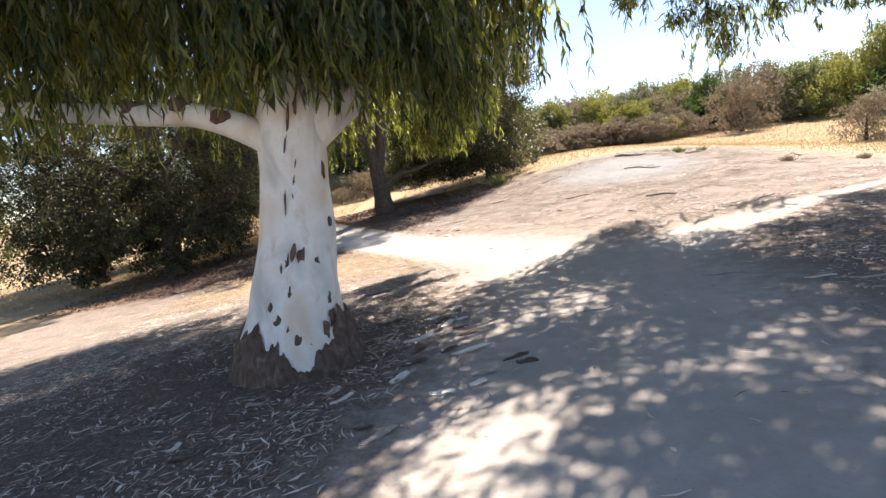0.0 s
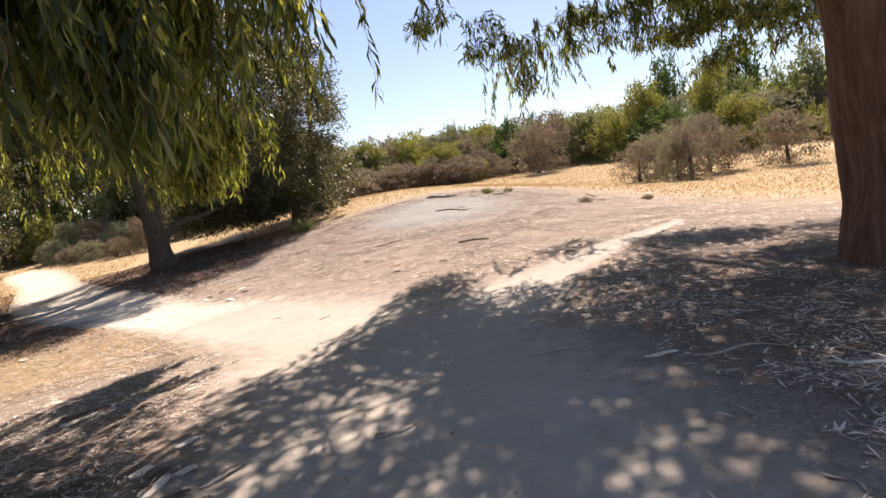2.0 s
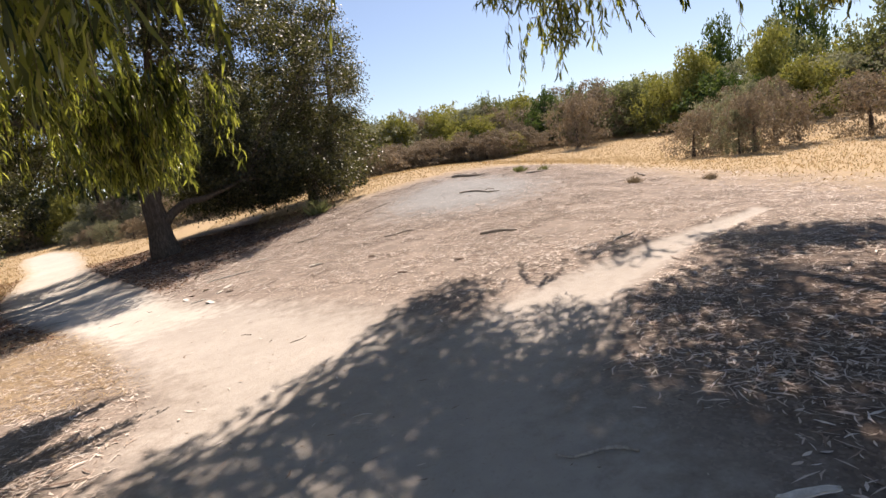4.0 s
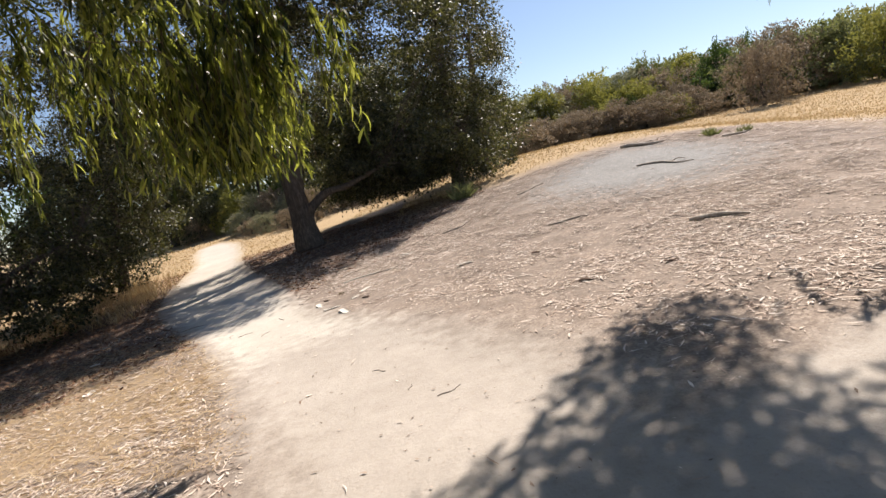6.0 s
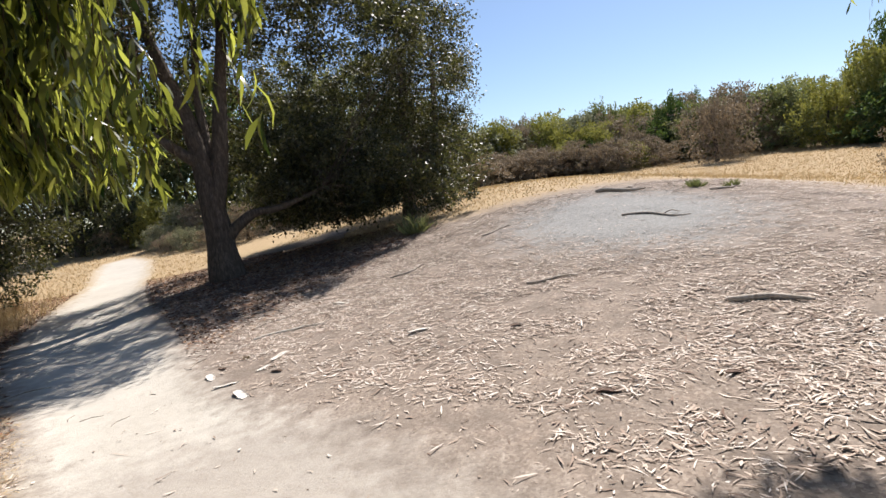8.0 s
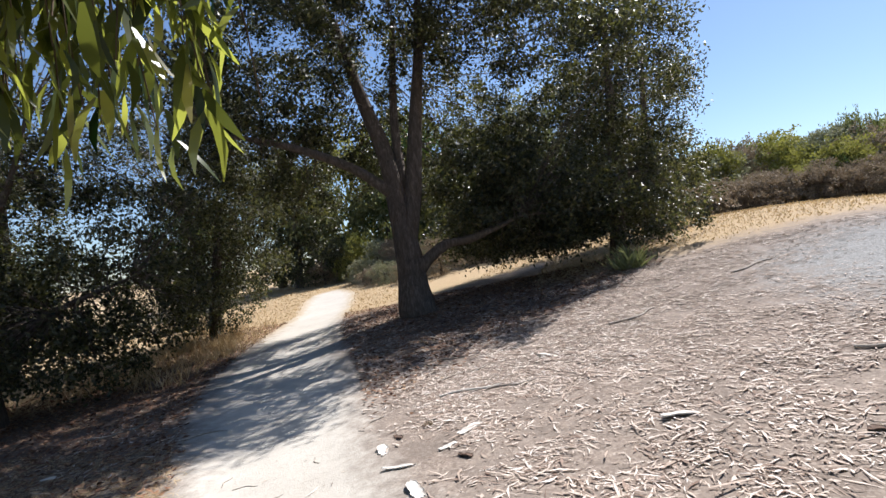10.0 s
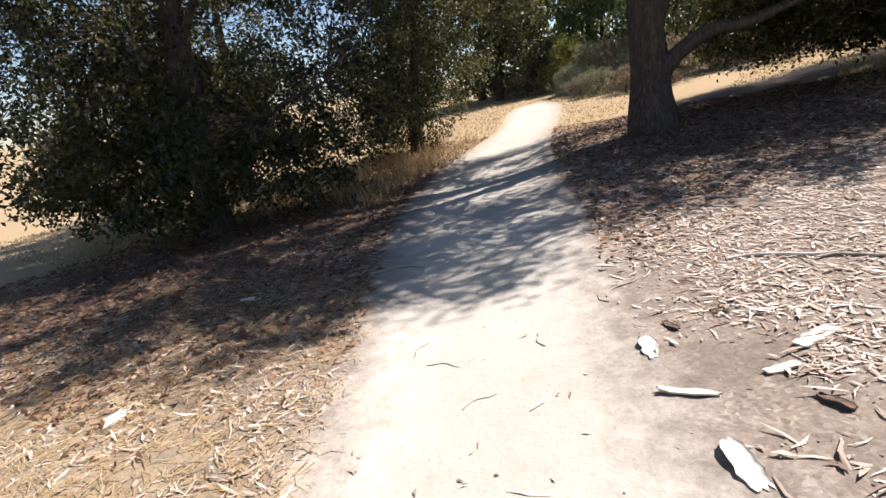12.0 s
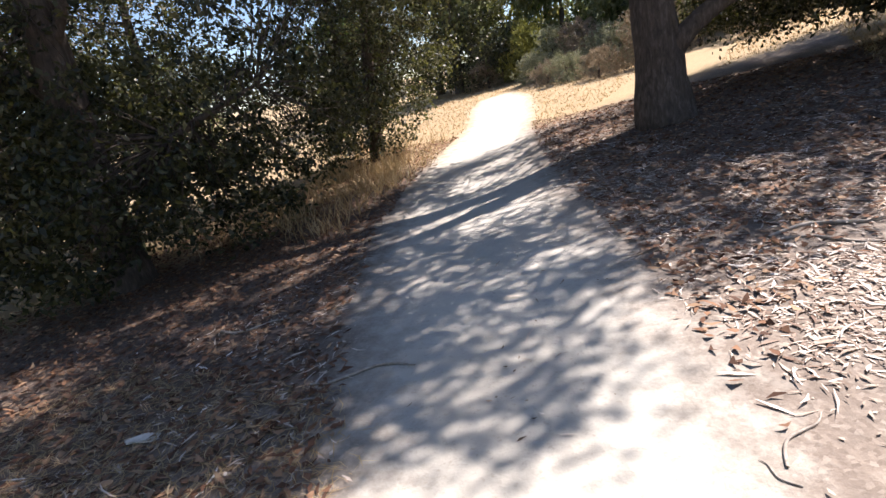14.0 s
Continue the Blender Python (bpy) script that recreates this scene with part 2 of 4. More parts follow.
def grass_share(x, y):
    """Straw beyond the litter under the trees."""
    right = 0.5 + 0.22 * (y - 19.4 + 0.35 * np.maximum(x - 8, 0) - 0.9 * np.maximum(-1 - x, 0))
    right = np.where(x > 0, right, 0)
    left = 0.5 + 0.3 * (-x - 8.2 + 0.35 * np.clip(y - 13.5, 0, 6))
    far = np.maximum(0.5 + 0.25 * (y - 20.5 - 4.2 * np.exp(-((x - 0.2) / 3.0) ** 2)), 0.5 + 0.1 * (x - 10.5))
    near = np.minimum(1.0 - 0.5 * np.hypot((x + 2.9) / 1.7, (y - 9.9) / 1.1), 0.49)
    return np.clip(np.maximum(np.maximum(right, left), np.maximum(far, near)), 0, 1)


# ---- building helpers ----
def mesh_from(name, verts, faces, material, smooth=False):
    """A mesh from an (n, 3) array and an (m, k) array of corners."""
    verts, faces = np.asarray(verts, np.float32), np.asarray(faces, np.int32)
    me = bpy.data.meshes.new(name)
    me.vertices.add(len(verts))
    me.vertices.foreach_set("co", verts.ravel())
    k = faces.shape[1]
    me.loops.add(faces.size)
    me.loops.foreach_set("vertex_index", faces.ravel())
    me.polygons.add(len(faces))
    me.polygons.foreach_set("loop_start", np.arange(0, faces.size, k, dtype=np.int32))
    me.polygons.foreach_set("loop_total", np.full(len(faces), k, np.int32))
    me.update(calc_edges=True)
    me.validate()
    me.materials.append(material)
    if smooth:
        me.polygons.foreach_set("use_smooth", np.ones(len(faces), bool))
    return me


def thing(name, x, y, z, label, category, group="", kind=""):
    ob = new(name)
    ob.location = (x, y, z)
    return tagged(ob, label, category, group, kind)


def child(name, me, parent, label=""):
    ob = new(name, me)
    ob.parent = parent
    return tagged(ob, label)


def unit(v):
    return v / np.maximum(np.linalg.norm(v, axis=-1, keepdims=True), 1e-9)


def leaves(name, at, way, length, width, material, curve=0.12, rows=3, flat=0.0):
    """Blades that start at each place and run along each way; rows of quads, tapered and bent."""
    at, way = np.asarray(at, float), unit(np.asarray(way, float))
    n = len(at)
    length = np.broadcast_to(length, n)[:, None]
    width = np.broadcast_to(width, n)[:, None]
    side = unit(np.cross(way, rng.normal(size=(n, 3)) * (1 - flat) + np.array([0, 0, 2.0 * flat])))
    up = np.cross(side, way)
    bend = rng.uniform(-1, 1, (n, 1)) * curve
    bend2 = rng.uniform(-1, 1, (n, 1)) * curve * (1 - flat)
    if rows == 1:   # a plain lozenge for the smallest pieces
        mid = at + way * length * rng.uniform(0.35, 0.6, (n, 1)) + (side * bend + up * 0.3 * bend2) * length
        v = np.stack([at, mid - side * width * 0.5, at + way * length, mid + side * width * 0.5], 1).reshape(-1, 3)
        return mesh_from(name, v, np.arange(4 * n).reshape(-1, 4), material)
    verts = []
    for i in range(rows + 1):
        s = i / rows
        w = 0.06 + 0.94 * math.sin(math.pi * min(1, 0.08 + 0.9 * s))
        mid = at + way * length * s + (side * bend + up * bend2) * length * math.sin(math.pi * s)
        verts += [mid - side * width * 0.5 * w, mid + side * width * 0.5 * w]
    v = np.stack(verts, 1).reshape(-1, 3)
    k = 2 * (rows + 1)
    base = np.arange(n)[:, None, None] * k
    quad = np.array([[2 * i, 2 * i + 1, 2 * i + 3, 2 * i + 2] for i in range(rows)])[None]
    return mesh_from(name, v, (base + quad).reshape(-1, 4), material)


def ovals(name, at, way, length, width, material):
    """Small oval leaves, folded along the rib: two quads each."""
    at, way = np.asarray(at, float), unit(np.asarray(way, float))
    n = len(at)
    length, width = np.broadcast_to(length, n)[:, None], np.broadcast_to(width, n)[:, None]
    side = unit(np.cross(way, rng.normal(size=(n, 3))))
    up = np.cross(side, way)
    a, b = at, at + way * length
    l = at + way * length * 0.5 - side * width * 0.5 + up * width * 0.3
    r = at + way * length * 0.5 + side * width * 0.5 + up * width * 0.3
    v = np.stack([a, l, b, r], 1).reshape(-1, 3)
    f = np.arange(n)[:, None] * 4 + np.array([[0, 1, 2, 3]])
    return mesh_from(name, v, f, material)


def tube(points, radii, sides=10, rough=0.0, seed=0):
    """Vertices and quads of a tapered limb along a line of points."""
    pts = np.asarray(points, float)
    # smooth the line
    t = np.linspace(0, len(pts) - 1, (len(pts) - 1) * 5 + 1)
    i = np.clip(t.astype(int), 0, len(pts) - 2)
    f = (t - i)[:, None]
    p0, p1, p2, p3 = pts[np.maximum(i - 1, 0)], pts[i], pts[i + 1], pts[np.minimum(i + 2, len(pts) - 1)]
    line = 0.5 * (2 * p1 + (p2 - p0) * f + (2 * p0 - 5 * p1 + 4 * p2 - p3) * f ** 2 + (3 * p1 - p0 - 3 * p2 + p3) * f ** 3)
    rad = np.interp(t, np.arange(len(pts)), radii)
    way = unit(np.gradient(line, axis=0))
    ref = np.array([1.0, 0, 0]) if abs(way[:, 0]).mean() < 0.8 else np.array([0, 1.0, 0])
    s = unit(np.cross(way, ref))
    u = np.cross(way, s)
    a = np.linspace(0, 2 * np.pi, sides, endpoint=False)
    verts = []
    for k in range(len(line)):
        wob = np.array([1 + rough * noise.noise(Vector((2.2 * math.cos(x) + seed, 2.2 * math.sin(x), k * 0.22 + seed * 3))) for x in a])[:, None]
        verts.append(line[k] + rad[k] * wob * (np.cos(a)[:, None] * s[k] + np.sin(a)[:, None] * u[k]))
    verts = np.concatenate(verts)
    faces = []
    for k in range(len(line) - 1):
        for j in range(sides):
            q = (j + 1) % sides
            faces.append((k * sides + j, k * sides + q, (k + 1) * sides + q, (k + 1) * sides + j))
    return verts, np.array(faces), line, rad


def limb(name, points, radii, material, parent, sides=10, rough=0.12, label=""):
    o = np.array(parent.location)
    v, f, line, rad = tube(points, radii, sides, rough, rng.uniform(0, 9))
    child(name, mesh_from(name, v - o, f, material, True), parent, label)
    return line


def twigs(name, lines, radius, material, parent):
    """All the thin twigs of a crown as one mesh of three-sided rods."""
    vs, fs, n = [], [], 0
    for p in lines:
        p = np.asarray(p)
        way = unit(np.gradient(p, axis=0))
        s = unit(np.cross(way, [0.31, 0.77, 0.2]))
        u = np.cross(way, s)
        r = np.linspace(radius, radius * 0.35, len(p))[:, None]
        ring = np.stack([p + r * s, p + r * (-0.5 * s + 0.87 * u), p + r * (-0.5 * s - 0.87 * u)], 1).reshape(-1, 3)
        for k in range(len(p) - 1):
            for j in range(3):
                q = (j + 1) % 3
                fs.append((n + 3 * k + j, n + 3 * k + q, n + 3 * k + 3 + q, n + 3 * k + 3 + j))
        vs.append(ring)
        n += len(ring)
    me = mesh_from(name, np.concatenate(vs) - np.array(parent.location), np.array(fs), material)
    return tagged(child(name, me, parent), kind="stuff")


def bunches(boxes, count, per, spread=0.28):
    """Strand starts in bunches, with gaps between the bunches."""
    return clustered(blobs(boxes, count), spread, per, 0.5)


def weeping(parent, starts, drop, per, material=None, leaf=(0.13, 0.017), name="hanging_foliage", lean=0.25, floor=None, curve=0.14, rows=3):
    """Strands that hang from the given starts, set with long narrow leaves."""
    at, way, lines, size = [], [], [], []
    for s, d in zip(starts, np.broadcast_to(drop, len(starts))):
        k = 7
        out = rng.normal(size=2) * lean
        tt = np.linspace(0, 1, k)
        p = np.stack([s[0] + out[0] * np.sqrt(tt) * d * 0.6, s[1] + out[1] * np.sqrt(tt) * d * 0.6, s[2] + 0.12 * np.sin(tt * 3.1) * d - d * tt ** 1.3], 1)
        p[:, :2] += np.cumsum(rng.normal(size=(k, 2)) * 0.012, 0)
        low = p[:, 2] > (floor if floor is not None else -9)
        if low.sum() > 1:
            lines.append(p[low])
        q = rng.uniform(0.15, 1, per)
        pos = np.stack([np.interp(q, tt, p[:, j]) for j in range(3)], 1)
        pos += rng.normal(size=pos.shape) * 0.015
        w = np.stack([rng.normal(size=per) * 0.33, rng.normal(size=per) * 0.33, np.full(per, -1.0)], 1)
        at.append(pos)
        way.append(w)
    at, way = np.concatenate(at), np.concatenate(way)
    if floor is not None:
        keep = at[:, 2] > floor
        at, way = at[keep], way[keep]
    n = len(at)
    me = leaves(name, at - np.array(parent.location), way, rng.uniform(0.65, 1.35, n) * leaf[0], rng.uniform(0.7, 1.4, n) * leaf[1], material or EUC_LEAF, curve, rows)
    child(name, me, parent)
    twigs("twig", lines, 0.005, TWIG, parent)


def clustered(centres, spread, per, flat=0.8):
    c = np.repeat(np.asarray(centres, float), per, 0)
    ball = unit(rng.normal(size=c.shape)) * rng.uniform(0, 1, (len(c), 1)) ** 0.4 * 1.75
    return c + ball * np.array([1, 1, flat]) * np.repeat(np.broadcast_to(spread, len(centres)), per)[:, None]


def blobs(boxes, count):
    """Places spread on and in ellipsoids (x, y, z, rx, ry, rz), most of them near the skin."""
    vol = np.array([b[3] * b[4] * b[5] for b in boxes]) ** 0.67
    out = []
    for b, k in zip(boxes, (count * vol / vol.sum()).astype(int)):
        d = unit(rng.normal(size=(k, 3)))
        r = rng.uniform(0.25, 1, (k, 1)) ** 0.45
        out.append(np.array(b[:3]) + d * r * np.array(b[3:]))
    return np.concatenate(out)


def crown(parent, boxes, count, per, spread, leaf, name="crown", material=None, droop=0.9):
    """Leaf clumps with gaps between them."""
    at = clustered(blobs(boxes, count), spread, per, 0.55)
    n = len(at)
    way = rng.normal(size=(n, 3)) * 0.6 + np.array([0, 0, -droop])
    me = leaves(name, at - np.array(parent.location), way, rng.uniform(0.7, 1.3, n) * leaf[0], rng.uniform(0.7, 1.3, n) * leaf[1], material or EUC_LEAF, 0.14, 2)
    return child(name, me, parent)


# ---- ground ----
def spread_axis(lo, hi, step, far):
    mid = list(np.arange(lo, hi + 1e-6, step))
    up, d = [], step
    while (up[-1] if up else hi) < far:
        d *= 1.16
        up.append((up[-1] if up else hi) + d)
    down, d = [], step
    while (down[-1] if down else lo) > -far:
        d *= 1.16
        down.append((down[-1] if down else lo) - d)
    return np.array(down[::-1] + mid + up)


LAND = {}


def lie(x, y):
    """The height of the built ground sheet, with its small bumps."""
    x, y = np.asarray(x, float), np.asarray(y, float)
    xs, ys, z = LAND["xs"], LAND["ys"], LAND["z"]
    i, j = np.clip(np.searchsorted(xs, x) - 1, 0, len(xs) - 2), np.clip(np.searchsorted(ys, y) - 1, 0, len(ys) - 2)
    u, v = (x - xs[i]) / (xs[i + 1] - xs[i]), (y - ys[j]) / (ys[j + 1] - ys[j])
    return (z[j, i] * (1 - u) + z[j, i + 1] * u) * (1 - v) + (z[j + 1, i] * (1 - u) + z[j + 1, i + 1] * u) * v


def build_ground():
    xs, ys = spread_axis(-9, 10, 0.14, 900), spread_axis(-4, 24, 0.14, 900)
    X, Y = np.meshgrid(xs, ys)
    Z = height(X, Y)
    path = path_share(X, Y)
    bump = np.array([noise.fractal(Vector((a * 1.1, b * 1.1, 0.3)), 0.9, 2.1, 4) for a, b in zip(X.ravel(), Y.ravel())]).reshape(X.shape)
    near = (np.abs(X) < 60) & (Y < 80)
    Z = Z + np.where(near, bump * np.where(path > 0.5, 0.008, 0.022), 0) - 0.03 * np.clip((path - 0.45) * 4, 0, 1)
    LAND.update(xs=xs, ys=ys, z=Z)
    nx, ny = len(xs), len(ys)
    v = np.stack([X, Y, Z], -1).reshape(-1, 3)
    i = np.arange(nx * ny).reshape(ny, nx)
    f = np.stack([i[:-1, :-1], i[:-1, 1:], i[1:, 1:], i[1:, :-1]], -1).reshape(-1, 4)
    me = mesh_from("ground", v, f, GROUND, True)
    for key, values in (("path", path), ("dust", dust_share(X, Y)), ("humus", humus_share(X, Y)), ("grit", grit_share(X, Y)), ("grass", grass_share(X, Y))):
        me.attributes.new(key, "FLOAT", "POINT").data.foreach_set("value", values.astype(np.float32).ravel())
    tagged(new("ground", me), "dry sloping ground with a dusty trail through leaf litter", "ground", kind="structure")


build_ground()


# ---- white gum tree ----
def white_gum():
    x, y = -1.42, 4.45
    t = thing("eucalyptus_tree", x, y, float(height(x, y)) - 0.05, "white-barked gum tree with dark peeling base and weeping leaves", "tree")
    limb("trunk", [(-1.5, 4.42, -0.1), (-1.47, 4.43, 0.25), (-1.42, 4.44, 0.62), (-1.33, 4.45, 1.15), (-1.27, 4.46, 1.7), (-1.24, 4.46, 2.05), (-1.2, 4.48, 2.4), (-1.15, 4.55, 3.0), (-1.3, 4.75, 4.2), (-1.5, 5.0, 6.0), (-1.4, 5.2, 7.5)],
         [0.56, 0.47, 0.385, 0.315, 0.275, 0.28, 0.25, 0.18, 0.15, 0.11, 0.05], WHITE_BARK, t, 28, 0.13, "smooth white bark")
    limb("limb", [(-1.3, 4.44, 1.9), (-1.6, 4.36, 2.1), (-1.96, 4.3, 2.25), (-2.3, 4.28, 2.29), (-2.8, 4.2, 2.36), (-3.4, 4.2, 2.5), (-4.6, 4.3, 3.0)], [0.14, 0.115, 0.1, 0.09, 0.08, 0.06, 0.03], WHITE_BARK, t, 14)
    limb("limb", [(-1.2, 4.5, 1.95), (-0.92, 4.54, 2.15), (-0.6, 4.75, 2.45), (-0.5, 5.4, 3.3), (-0.6, 6.6, 4.2), (-0.6, 7.8, 4.4), (-0.6, 9.0, 4.0)], [0.18, 0.17, 0.14, 0.09, 0.07, 0.05, 0.02], WHITE_BARK, t, 14)
    limb("limb", [(-1.3, 4.75, 4.2), (-2.2, 5.6, 4.9), (-3.2, 6.8, 5.2), (-4.2, 8.0, 4.8)], [0.1, 0.08, 0.05, 0.02], WHITE_BARK, t, 10)
    limb("limb", [(-1.15, 4.55, 3.0), (-0.6, 3.9, 3.8), (0.2, 3.2, 4.1), (1.0, 2.8, 3.8)], [0.1, 0.07, 0.05, 0.02], WHITE_BARK, t, 10)
    # foliage: high crown, over the trunk, and the long curtain over the trail
    crown(t, [(-2.6, 6.4, 5.7, 2.3, 2.0, 0.9), (-0.5, 6.2, 6.1, 1.8, 1.8, 0.9), (-1.6, 8.4, 6.1, 2.0, 1.5, 0.8), (-4.6, 5.8, 5.2, 1.8, 2.0, 0.9), (-1.0, 4.6, 5.2, 2.0, 1.4, 0.9), (1.0, 5.0, 5.7, 1.1, 1.5, 0.7), (-3.0, 3.8, 4.8, 1.8, 1.4, 0.7), (0.8, 7.4, 6.0, 1.3, 1.5, 0.7), (-0.6, 7.0, 5.2, 2.2, 1.4, 0.6), (0.2, 9.0, 5.7, 1.3, 0.9, 0.6), (-1.6, 7.2, 5.5, 1.5, 1.0, 0.5), (-1.5, 10.2, 5.6, 0.8, 0.6, 0.4), (1.6, 8.3, 6.0, 1.1, 1.0, 0.6), (1.4, 9.4, 5.9, 1.0, 0.9, 0.6), (-2.3, 9.7, 5.3, 1.4, 0.7, 0.6), (-1.7, 5.2, 4.4, 1.6, 0.8, 0.5), (-0.8, 9.1, 5.0, 0.8, 0.45, 0.4), (0.0, 5.3, 4.6, 1.1, 0.7, 0.5), (-1.3, 5.0, 4.3, 0.9, 0.6, 0.4)], 345, 280, 0.42, (0.2, 0.044))
    s = bunches([(-1.5, 4.1, 3.6, 1.0, 0.6, 0.6), (-2.8, 4.0, 3.7, 1.4, 0.9, 0.7), (-0.5, 4.2, 3.7, 0.8, 0.6, 0.6), (-4.2, 5.0, 3.8, 1.5, 1.6, 0.8), (-2.9, 6.2, 4.2, 1.5, 1.2, 0.7), (-0.3, 5.8, 4.2, 0.9, 1.0, 0.6), (0.55, 6.1, 3.8, 0.75, 1.0, 0.5), (0.4, 4.7, 3.8, 0.8, 0.8, 0.5)], 105, 9, 0.17)
    weeping(t, s, rng.uniform(0.6, 1.5, len(s)), 44, leaf=(0.16, 0.022), floor=2.2, rows=2)
    f = bunches([(-1.1, 3.85, 3.45, 0.75, 0.25, 0.3), (-0.2, 4.0, 3.5, 0.6, 0.3, 0.3)], 24, 8, 0.13)
    weeping(t, f, rng.uniform(0.7, 1.25, len(f)), 40, leaf=(0.16, 0.022), floor=2.25, name="hanging_fringe")
    f = bunches([(-0.2, 4.15, 3.05, 0.22, 0.12, 0.2), (0.1, 4.5, 3.0, 0.25, 0.2, 0.2)], 10, 8, 0.1)
    weeping(t, f, rng.uniform(0.75, 1.2, len(f)), 36, leaf=(0.16, 0.022), floor=1.92, name="hanging_fringe")
    c = bunches([(-0.3, 8.7, 3.1, 1.0, 0.6, 0.5), (-1.3, 8.9, 3.0, 1.1, 0.45, 0.5), (0.05, 8.75, 3.1, 0.4, 0.3, 0.3), (-2.5, 8.9, 3.3, 1.2, 0.5, 0.5), (-0.7, 7.7, 4.0, 1.2, 0.8, 0.45), (0.15, 9.1, 2.75, 0.45, 0.1, 0.3)], 25, 5, 0.1)
    weeping(t, c, rng.uniform(0.4, 1.35, len(c)), 66, leaf=(0.11, 0.0155), floor=1.85, name="hanging_curtain", lean=0.35)
    crown(t, [(-0.35, 8.15, 3.25, 0.75, 0.35, 0.35), (-1.3, 8.0, 3.6, 0.8, 0.4, 0.4)], 34, 150, 0.15, (0.12, 0.019), name="hanging_clump")
    e = bunches([(0.22, 9.08, 2.72, 0.2, 0.07, 0.2), (-0.1, 9.0, 2.7, 0.3, 0.12, 0.2)], 32, 5, 0.07)
    weeping(t, e, rng.uniform(0.5, 0.95, len(e)), 26, leaf=(0.105, 0.0155), floor=1.93, name="hanging_tip", lean=0.12)
    e = bunches([(0.26, 9.36, 2.6, 0.24, 0.08, 0.12), (-0.02, 9.3, 2.65, 0.2, 0.1, 0.12)], 16, 4, 0.05)
    weeping(t, e, rng.uniform(0.45, 0.72, len(e)), 15, leaf=(0.13, 0.021), floor=1.9, name="hanging_sprig", lean=0.2)
    e = bunches([(0.75, 8.75, 3.0, 0.38, 0.2, 0.3), (0.2, 8.7, 3.0, 0.4, 0.3, 0.3)], 11, 6, 0.09)
    weeping(t, e, rng.uniform(0.5, 1.0, len(e)), 36, leaf=(0.125, 0.018), floor=2.04, name="hanging_tip", lean=0.12)
    for x, y, z, l, w, m in ((-0.72, 4.4, 2.75, 0.55, 0.05, PALE_WOOD), (-0.62, 4.5, 2.7, 0.7, 0.035, PALE_WOOD), (-1.05, 4.2, 2.6, 0.45, 0.04, SCAR), (-1.35, 4.18, 2.55, 0.4, 0.045, SCAR), (-0.85, 4.35, 2.55, 0.5, 0.03, SCAR), (-2.4, 4.15, 2.3, 0.28, 0.03, SCAR), (-2.9, 4.1, 2.36, 0.35, 0.03, SCAR)):
        me = leaves("bark_ribbon", np.array([[x, y, z]]) - np.array(t.location), [[0.06, -0.05, -1]], l, w, m, 0.12, 7)
        child("bark_ribbon", me, t, "loose strip of peeling bark")
    for x, z, l in ((-2.05, 2.27, 0.22), (-2.45, 2.3, 0.3), (-2.9, 2.38, 0.25), (-1.75, 2.15, 0.16), (-3.2, 2.45, 0.3)):
        v, f, _, _ = tube([(x - l / 2, 4.28, z + 0.05), (x, 4.24, z + 0.06), (x + l / 2, 4.28, z + 0.03)], [0.02, 0.075, 0.03], 9, 0.5, x)
        child("bark_scar", mesh_from("bark_scar", v - np.array(t.location), f, SCAR, True), t)
    # peeling bark round the foot, with a ragged upper edge
    v, f = [], []
    k = 200
    for i in range(k):
        a = 2 * math.pi * i / k
        topz = float(np.interp(math.degrees(a), [0, 215, 245, 265, 287, 305, 325, 345, 360], [0.45, 0.45, 0.4, 0.3, 0.14, 0.22, 0.36, 0.54, 0.45]))
        topz += 0.14 * noise.noise(Vector((2.5 * math.cos(a), 2.5 * math.sin(a), 4))) + 0.07 * noise.noise(Vector((6 * math.cos(a), 6 * math.sin(a), 4))) + 0.045 * noise.noise(Vector((17 * math.cos(a), 17 * math.sin(a), 4)))
        for j in range(6):
            z = -0.1 + (topz + 0.1) * j / 5
            r = float(np.interp(z, [-0.1, 0.25, 0.62, 1.15], [0.6, 0.495, 0.395, 0.325])) * 1.02 + 0.035 * noise.noise(Vector((6 * math.cos(a), 6 * math.sin(a), z * 5)))
            r += (0.02 if j < 5 else -0.03) * (1 + noise.noise(Vector((14 * math.cos(a), 14 * math.sin(a), z * 9))))
            cx, cy = float(np.interp(z, [-0.1, 0.25, 0.62], [-1.5, -1.47, -1.42])), 4.43
            v.append((cx + r * math.cos(a) - t.location.x, cy + r * math.sin(a) - t.location.y, z - t.location.z))
    for i in range(k):
        for j in range(5):
            q = (i + 1) % k
            f.append((i * 6 + j, q * 6 + j, q * 6 + j + 1, i * 6 + j + 1))
    child("bark_skirt", mesh_from("bark_skirt", v, np.array(f), SKIRT, True), t, "dark peeling bark round the foot")
